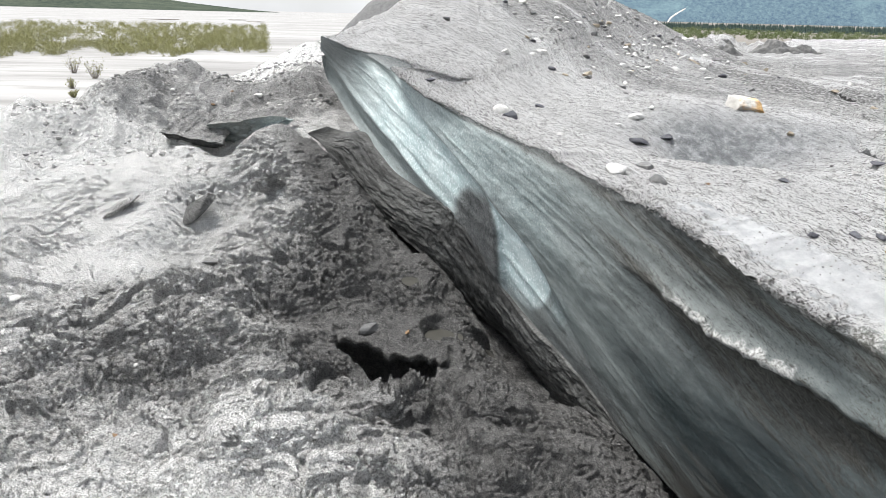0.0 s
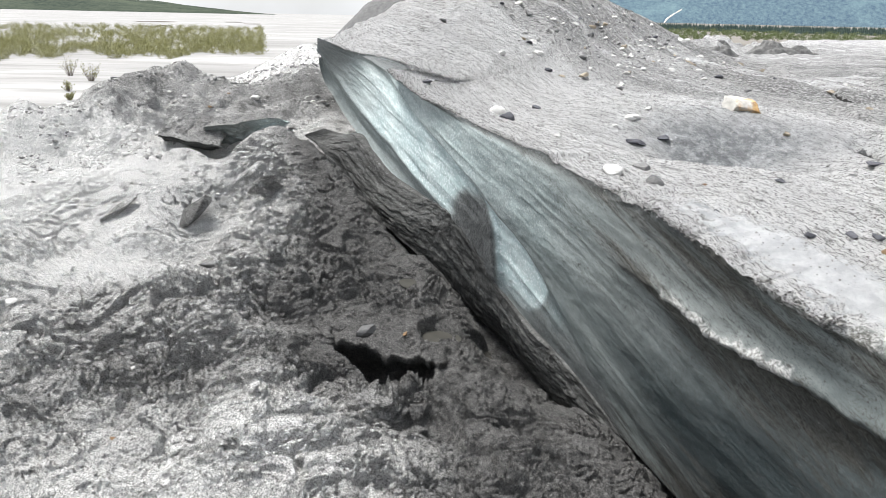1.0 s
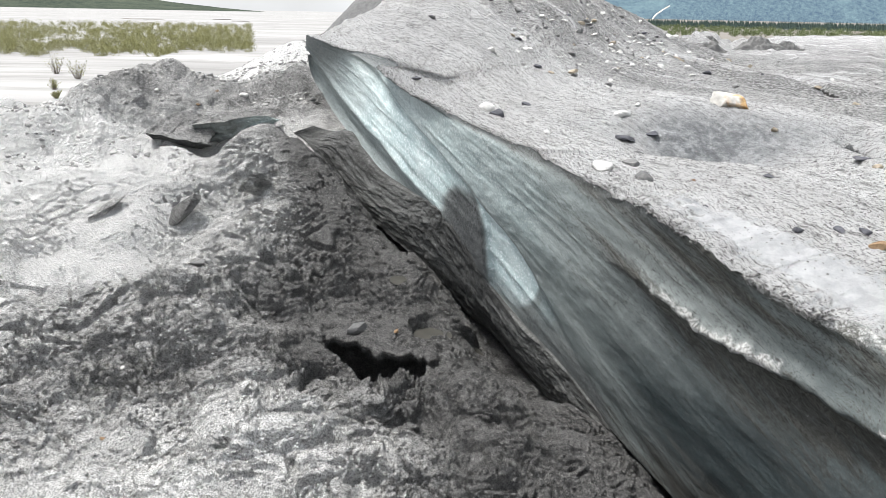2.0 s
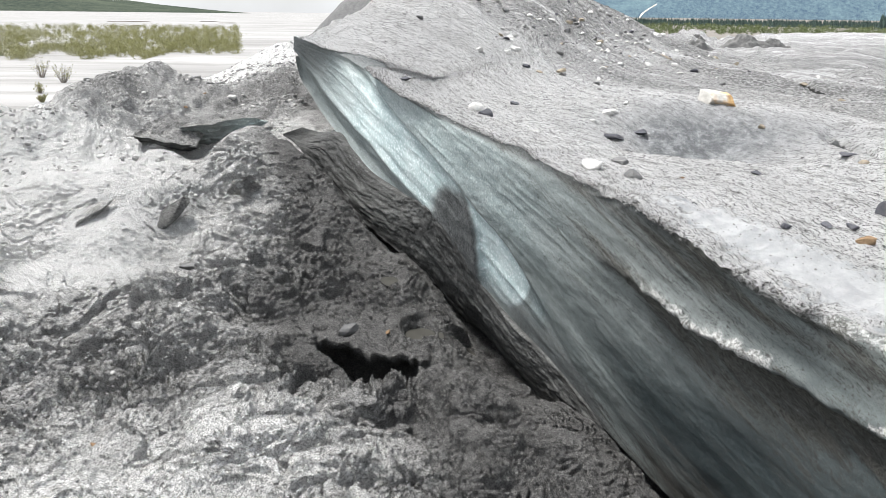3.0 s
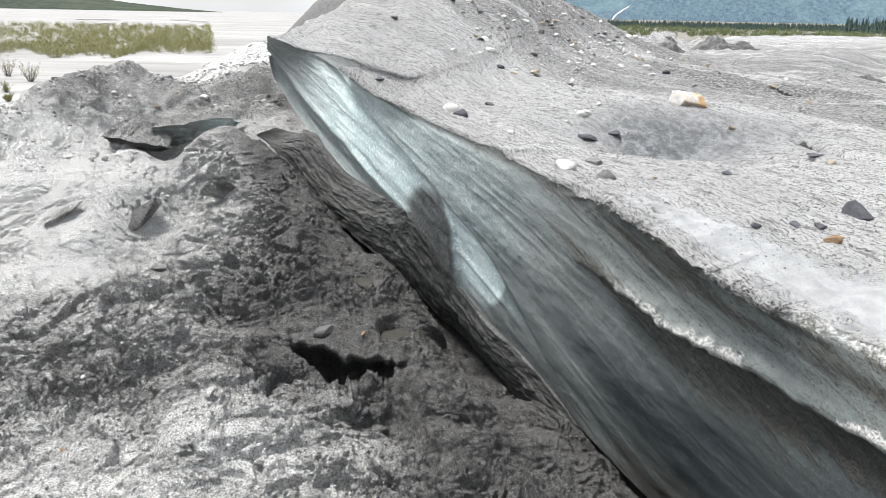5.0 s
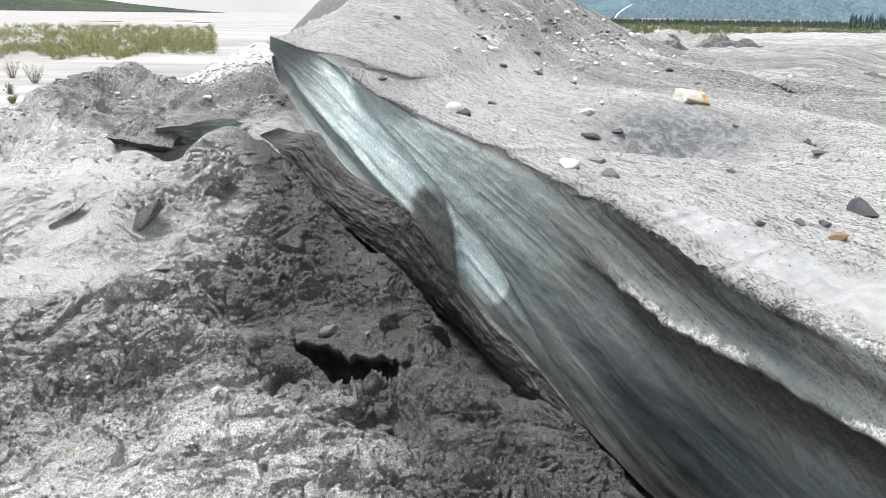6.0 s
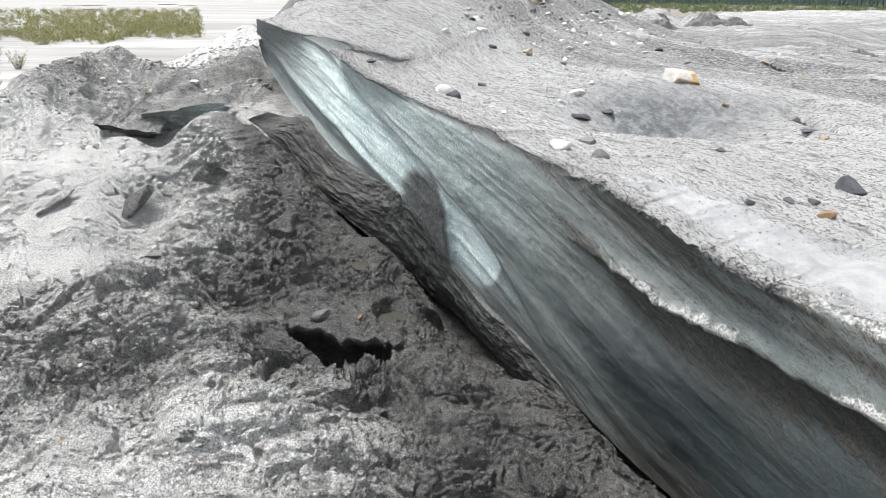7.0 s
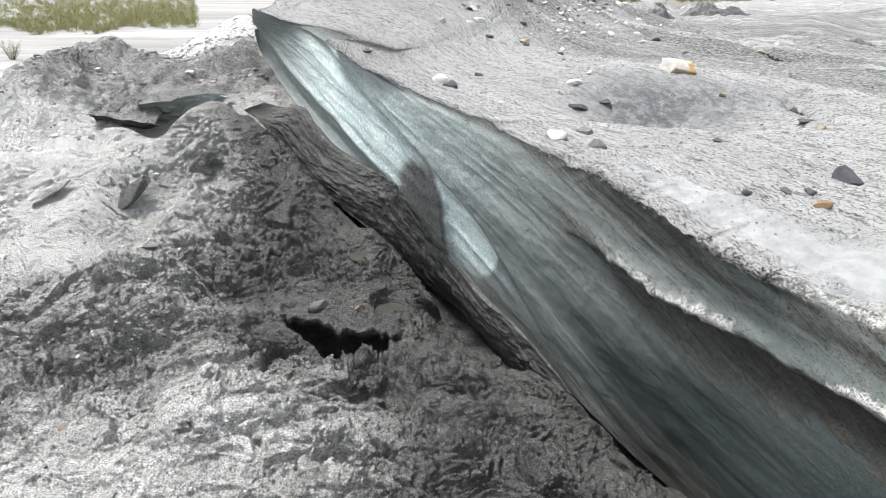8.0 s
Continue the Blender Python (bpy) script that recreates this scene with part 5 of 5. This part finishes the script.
def crumbs():
    own = np.random.default_rng(31)
    n = 110000
    y = 1.75 + 6.5 * own.uniform(size=n) ** 1.7
    x = own.uniform(-1, 1, n) * (0.75 * y + 0.2) - 0.2 * y
    gap = mud_foot_x(y) - x
    rough = step(fbm(x * 1.3, y * 1.3, 3, 12), -0.35, 0.4) + heap(x, y, -0.5, 2.65, 1.0, 0.45, 12) + heap(x, y, -1.7, 4.3, 1.0, 0.45, 10)
    pit = (np.abs(x + 0.25) < 0.45) & (y > 3.05) & (y < 3.95)
    keep = (gap > 0.05) & (own.uniform(size=n) < 0.12 + 0.6 * rough + 0.5 * step(gap, 0.9, 0.3)) & ~pit
    x, y = x[keep][:26000], y[keep][:26000]
    z = ground_height(x, y)[0]
    size = 0.007 + 0.0050 * y * own.uniform(0.2, 1, len(x)) ** 3.0
    wet = ground_height(x, y)[1] + 0.12 * own.normal(size=len(x))
    scatter("mud_crumbs", "crumbs and small lumps of grey mud on the bank", "mud", np.stack([x, y, z], -1), size, MUD, 1, 0.7, 800, wet=wet)


crumbs()
rim_crumbs()


def moraine_gravel():
    own = np.random.default_rng(37)
    n = 15000
    y = own.uniform(6.3, 14.5, n)
    x = own.uniform(-6.2, -1.3, n)
    keep = (own.uniform(size=n) < 0.25 + 0.75 * step(fbm(x * 0.9, y * 0.9, 2, 39), -0.2, 0.5)) & (x > -0.62 * y)
    x, y = x[keep][:7000], y[keep][:7000]
    size = 0.014 + 0.065 * own.uniform(size=len(x)) ** 3.6
    scatter("moraine_gravel", "mixed grey gravel strewn over the moraine", "gravel", np.stack([x, y, ground_height(x, y)[0]], -1), size, GRAVEL, 1, 0.6, 860)


moraine_gravel()


def damped(me, wet):
    """Sets how wet a mesh of mud is."""
    me.attributes.new("wet", "FLOAT", "POINT").data.foreach_set("value", np.full(len(me.vertices), wet, np.float32))
    return me


def clods():
    """Larger lumps broken from the bank, each a thing."""
    own = np.random.default_rng(41)
    meshes = {}
    for i in range(14):
        v, f = stone_shape(900 + i, (1, 0.85, 0.7), 3, 9, 0.13, 0.62)
        for k in range(5):
            meshes[i, k] = damped(solid("mud_clod", v, f, MUD), 0.25 * k)

    def pick(x, y):
        wet = float(np.mean(ground_height(x + 0.05 * np.array([-1, 0, 1, 0]), y + 0.05 * np.array([0, 1, 0, -1]))[1])) + 0.1 * own.normal()
        k = int(np.clip(round(4 * wet), 0, 4))
        return meshes[int(own.integers(0, 14)), k], ("dry pale", "dry", "half-dry", "damp", "wet dark")[k], 0.25 * k

    fields = ((-1.35, 4.25, 0.55, 0.22, 75, 0.075), (-0.55, 2.70, 0.45, 0.12, 60, 0.075), (-1.85, 3.7, 0.5, 0.3, 38, 0.09), (-0.75, 2.3, 0.6, 0.2, 40, 0.08),
              (-0.75, 4.4, 0.3, 0.12, 22, 0.06), (0.05, 3.05, 0.35, 0.25, 22, 0.05))
    for cx, cy, rx, ry, n, big in fields:
        for _ in range(n):
            x, y = cx + rx * own.normal() * 0.7, cy + ry * own.normal() * 0.7
            if mud_foot_x(y) - x < 0.12 or (abs(x + 0.25) < 0.4 and 3.0 < y < 3.95):
                continue
            s = big * (0.35 + own.uniform() ** 1.6)
            me, look_word, _ = pick(x, y)
            ob = new("mud_clod", me)
            ob.matrix_world = pose(x, y, on_mud(x, y) + 0.05 * s, own.uniform(-25, 25), own.uniform(-25, 25), own.uniform(0, 360)) @ Matrix.Diagonal((s, s, s * own.uniform(0.6, 1.1), 1))
            tagged(ob, "broken angular clod of %s grey mud" % look_word, "mud clod", "clods on the mud bank")
    for x, y, s, flat, turn in ((-0.28, 2.74, 0.17, 0.8, 10), (-0.47, 2.56, 0.20, 0.8, 60), (-0.60, 2.72, 0.12, 0.8, 100), (-0.10, 2.90, 0.12, 0.9, 30), (-0.75, 2.58, 0.14, 0.7, 80), (-1.95, 3.35, 0.17, 0.7, 20)):
        me, look_word, wet = pick(x, y)
        me = damped(solid("mud_clod", *stone_shape(int(990 + 100 * s), (1, 0.85, 0.7), 4, 11, 0.15, 0.6), MUD), wet)
        ob = new("mud_clod", me)
        ob.matrix_world = pose(x, y, on_mud(x, y) - 0.12 * s, 8, -6, turn) @ Matrix.Diagonal((s, s, s * flat, 1))
        tagged(ob, "large cracked clod of %s grey mud on the bank" % look_word, "mud clod", "clods on the mud bank")


clods()


def slab_piece(name, x, y, z, size, turns, seed, material, label, category):
    v, f = stone_shape(seed, size, 4, 12, 0.07, 0.6)
    ob = new(name, damped(solid(name, v, f, MUD), material) if isinstance(material, float) else solid(name, v, f, material))
    ob.matrix_world = pose(x, y, z, *turns)
    tagged(ob, label, category)
    return ob


def shell(name, w, h, curl, material, parent, place):
    """A thin curled flake of layered mud or ice."""
    a, k = np.meshgrid(np.linspace(-1, 1, 34), np.linspace(0, 1, 14), indexing="ij")
    half = (1 - np.abs(a) ** 2.2) ** 0.6
    x = a * w / 2
    up = h * half * k
    out = -curl * (k ** 2) * half + 0.012 * value_noise(a * 4, k * 5, 951)
    front = np.stack([x, out, up], -1)
    back = np.stack([x, out + 0.007 + 0.012 * (1 - k), up], -1)[:, ::-1]
    ob = part(name, damped(grid_mesh(name, np.concatenate([front, back], 1), MUD), material), parent)
    ob.matrix_basis = place
    return ob


def ice_remnant(x, y, z, w, h, depth, turn, lean, seed, label, clean_ice=0.0, low=0.35, pitch=0.0):
    """A wedge of old ice sticking out of the mud: layered undercut face, grit on its back."""
    thing = new("ice_remnant")
    thing.matrix_world = pose(x, y, z, pitch, lean, turn)
    a, k = np.meshgrid(np.linspace(-1, 1, 110), np.linspace(0, 1, 44), indexing="ij")
    ends = (1 - np.abs(a) ** 6) ** 0.7
    thick = h * np.interp(a, [-1, low - 0.75, low, 0.75, 1], [0.1, 0.75, 1.0, 0.45, 0.05])
    edge = 0.05 * h * value_noise(a * 4, a * 0, seed) + 0.10 * h * ends
    fx = a * w / 2 + 0.02 * value_noise(k * 3, a * 2, seed + 1)
    layers = 0.010 * np.sign(value_noise(k * 7 + a, a * 0.6, seed + 2)) + 0.014 * fbm(a * 5, k * 6, 4, seed + 3)
    fy = 0.75 * thick * k + 0.04 * np.abs(a) + layers * np.clip(k * 8, 0, 1)
    face = np.stack([fx, fy, edge - thick * k], -1)
    uv = np.stack([fx, k * h], -1)
    zero = 0 * a
    part("ice_face", grid_mesh("ice_face", face, ICE if clean_ice else DARK_ICE, uv, (("deep", 0.5 * clean_ice * step(a, -0.1, 0.5)), ("dirt", 0.05 - 0.25 * clean_ice * step(a, -0.2, 0.4)), ("clear", zero), ("rind", zero), ("strewn", zero))), thing, "dark streaked ice under the edge")
    top = np.stack([fx * (1 - 0.2 * k), 0.04 * np.abs(a) + depth * k, edge + (0.30 * k - 0.32 * k * k) * h * ends + 0.016 * fbm(a * 9, k * 9, 4, seed + 5) * np.clip(k * 9, 0, 1) - 0.25 * h * k ** 3], -1)
    part("grit_back", damped(grid_mesh("grit_back", top[:, ::-1], MUD), 0.45), thing, "grit-covered sloping back")
    tagged(thing, label, "ice remnant", "ice remnants in the mud")


ice_remnant(-1.90, 6.70, 0.62, 0.82, 0.32, 0.6, 0, -6, 961, "wedge of dark and grey ice sticking out of the mud", 1.0, -0.15, 6)
ice_remnant(-2.42, 6.58, 0.455, 0.62, 0.22, 0.6, -4, 8, 967, "low slab of dark layered ice capped with gravel", 0.0, 0.1, 20)
slab_piece("mud_slab", -1.92, 5.22, on_mud(-1.92, 5.22) + 0.07, (0.34, 0.16, 0.07), (38, -38, 22), 971, 0.75, "tilted slab of layered mud standing from the slope", "mud slab")
slab_piece("mud_slab", -2.5, 5.2, on_mud(-2.5, 5.2) + 0.03, (0.34, 0.10, 0.06), (10, -30, 30), 972, 0.1, "pale dry slab of mud on the slope", "mud slab")
slab_piece("mud_slab", -1.53, 4.47, on_mud(-1.53, 4.47, 0.1) + 0.02, (0.24, 0.17, 0.06), (-6, 4, 25), 973, GREY_ROCK, "flat grey slab lying on the clod bank", "stone slab")
flakes = new("mud_flake_stack")
flakes.matrix_world = pose(-1.40, 5.42, on_mud(-1.40, 5.42) + 0.01, 0, 0, 14)
for dx, dz, dw, tilt, turn in ((-0.05, 0.0, 0.20, 50, -24), (0.0, 0.045, 0.25, 64, 8), (-0.02, 0.095, 0.17, 82, 26)):
    shell("flake", dw, 0.12, -0.05, 0.35, flakes, pose(dx, dz * 0.5, dz, tilt, 8, turn))
tagged(flakes, "stack of thin curled mud flakes on the mound", "mud flakes")


def lip():
    """The crust of mud that overhangs the hollow."""
    a, k = np.meshgrid(np.linspace(-1, 1, 80), np.linspace(0, 1, 30), indexing="ij")
    x = -0.28 + 0.46 * a * (1 - 0.25 * (1 - np.linspace(0, 1, 30)[None]) * np.abs(a) ** 2)
    front = np.interp(x, [-0.68, -0.55, -0.45, -0.38, -0.25, -0.12, 0, 0.08], [3.60, 3.61, 3.58, 3.51, 3.48, 3.44, 3.41, 3.47]) + 0.02 * value_noise(a * 5, a * 0, 981) + 0.012 * value_noise(a * 17, a * 0, 982)
    y = front + (3.97 - front) * k
    back = sum(ground_height(x[:, -1:] + d, 3.97 + 0 * x[:, -1:])[0] for d in (-0.08, -0.04, 0, 0.04, 0.08)) / 5
    brow = np.interp(a, [-1, 1], [-0.13, -0.17])
    top = (1 - k) * brow + k * (back + 0.045) + 0.03 * fbm(x * 5, y * 7, 4, 983) + 0.012 * np.abs(value_noise(x * 26, y * 30, 984)) - 0.05 * k - 0.07 * np.abs(a) ** 6 + 0.9 * ground_parts(x, y)[3]
    low = top - 0.05 - 0.03 * k + 0.012 * value_noise(a * 9, k * 6, 985)
    sheet = np.concatenate([np.stack([x, y + 0.02, low], -1)[:, ::-1], np.stack([x, y, top], -1)], 1)
    wet = np.clip(ground_parts(sheet[..., 0], sheet[..., 1])[1], 0.4, 0.9)
    ob = new("mud_overhang", grid_mesh("mud_overhang", sheet, MUD, None, (("wet", wet),)))
    tagged(ob, "crust of wet mud overhanging a dark hollow", "mud overhang")
    return sheet.reshape(-1, 3)


LIP = lip()
for kind, x, y, w, flat in (("grey", -0.43, 3.72, 0.115, 0.8), ("rust", -0.20, 3.72, 0.035, 0.7)):
    near = LIP[((LIP[:, :2] - (x, y)) ** 2).sum(1) < 0.03 ** 2]
    stone(kind, x, y, near[:, 2].max(), w, flat, 40, 590 + int(100 * w), "lying on the grey mud", 4, 0.15)


def puddles():
    n = Nodes("turbid_water", 0.3, 0.1)
    water = n.done(n.mix(n.fit(n.noise(8, 3), 0.3, 0.7), (0.04, 0.039, 0.034), (0.055, 0.053, 0.047)))
    for px, py, r, level in PUDDLES:
        a, k = np.meshgrid(np.linspace(0, 2 * math.pi, 40), np.linspace(0.02, 1, 8), indexing="ij")
        rr = 1.45 * r * k * (1 + 0.2 * value_noise(2 * np.cos(a) + 9, 2 * np.sin(a) + px * 7, 991))
        p = np.stack([rr * np.cos(a), rr * np.sin(a) * 1.25, 0.0015 * k], -1)
        ob = new("puddle", grid_mesh("puddle", p, water))
        ob.location = (px, py, level)
        tagged(ob, "small puddle of turbid grey water in the mud", "puddle", "puddles by the ice")


puddles()
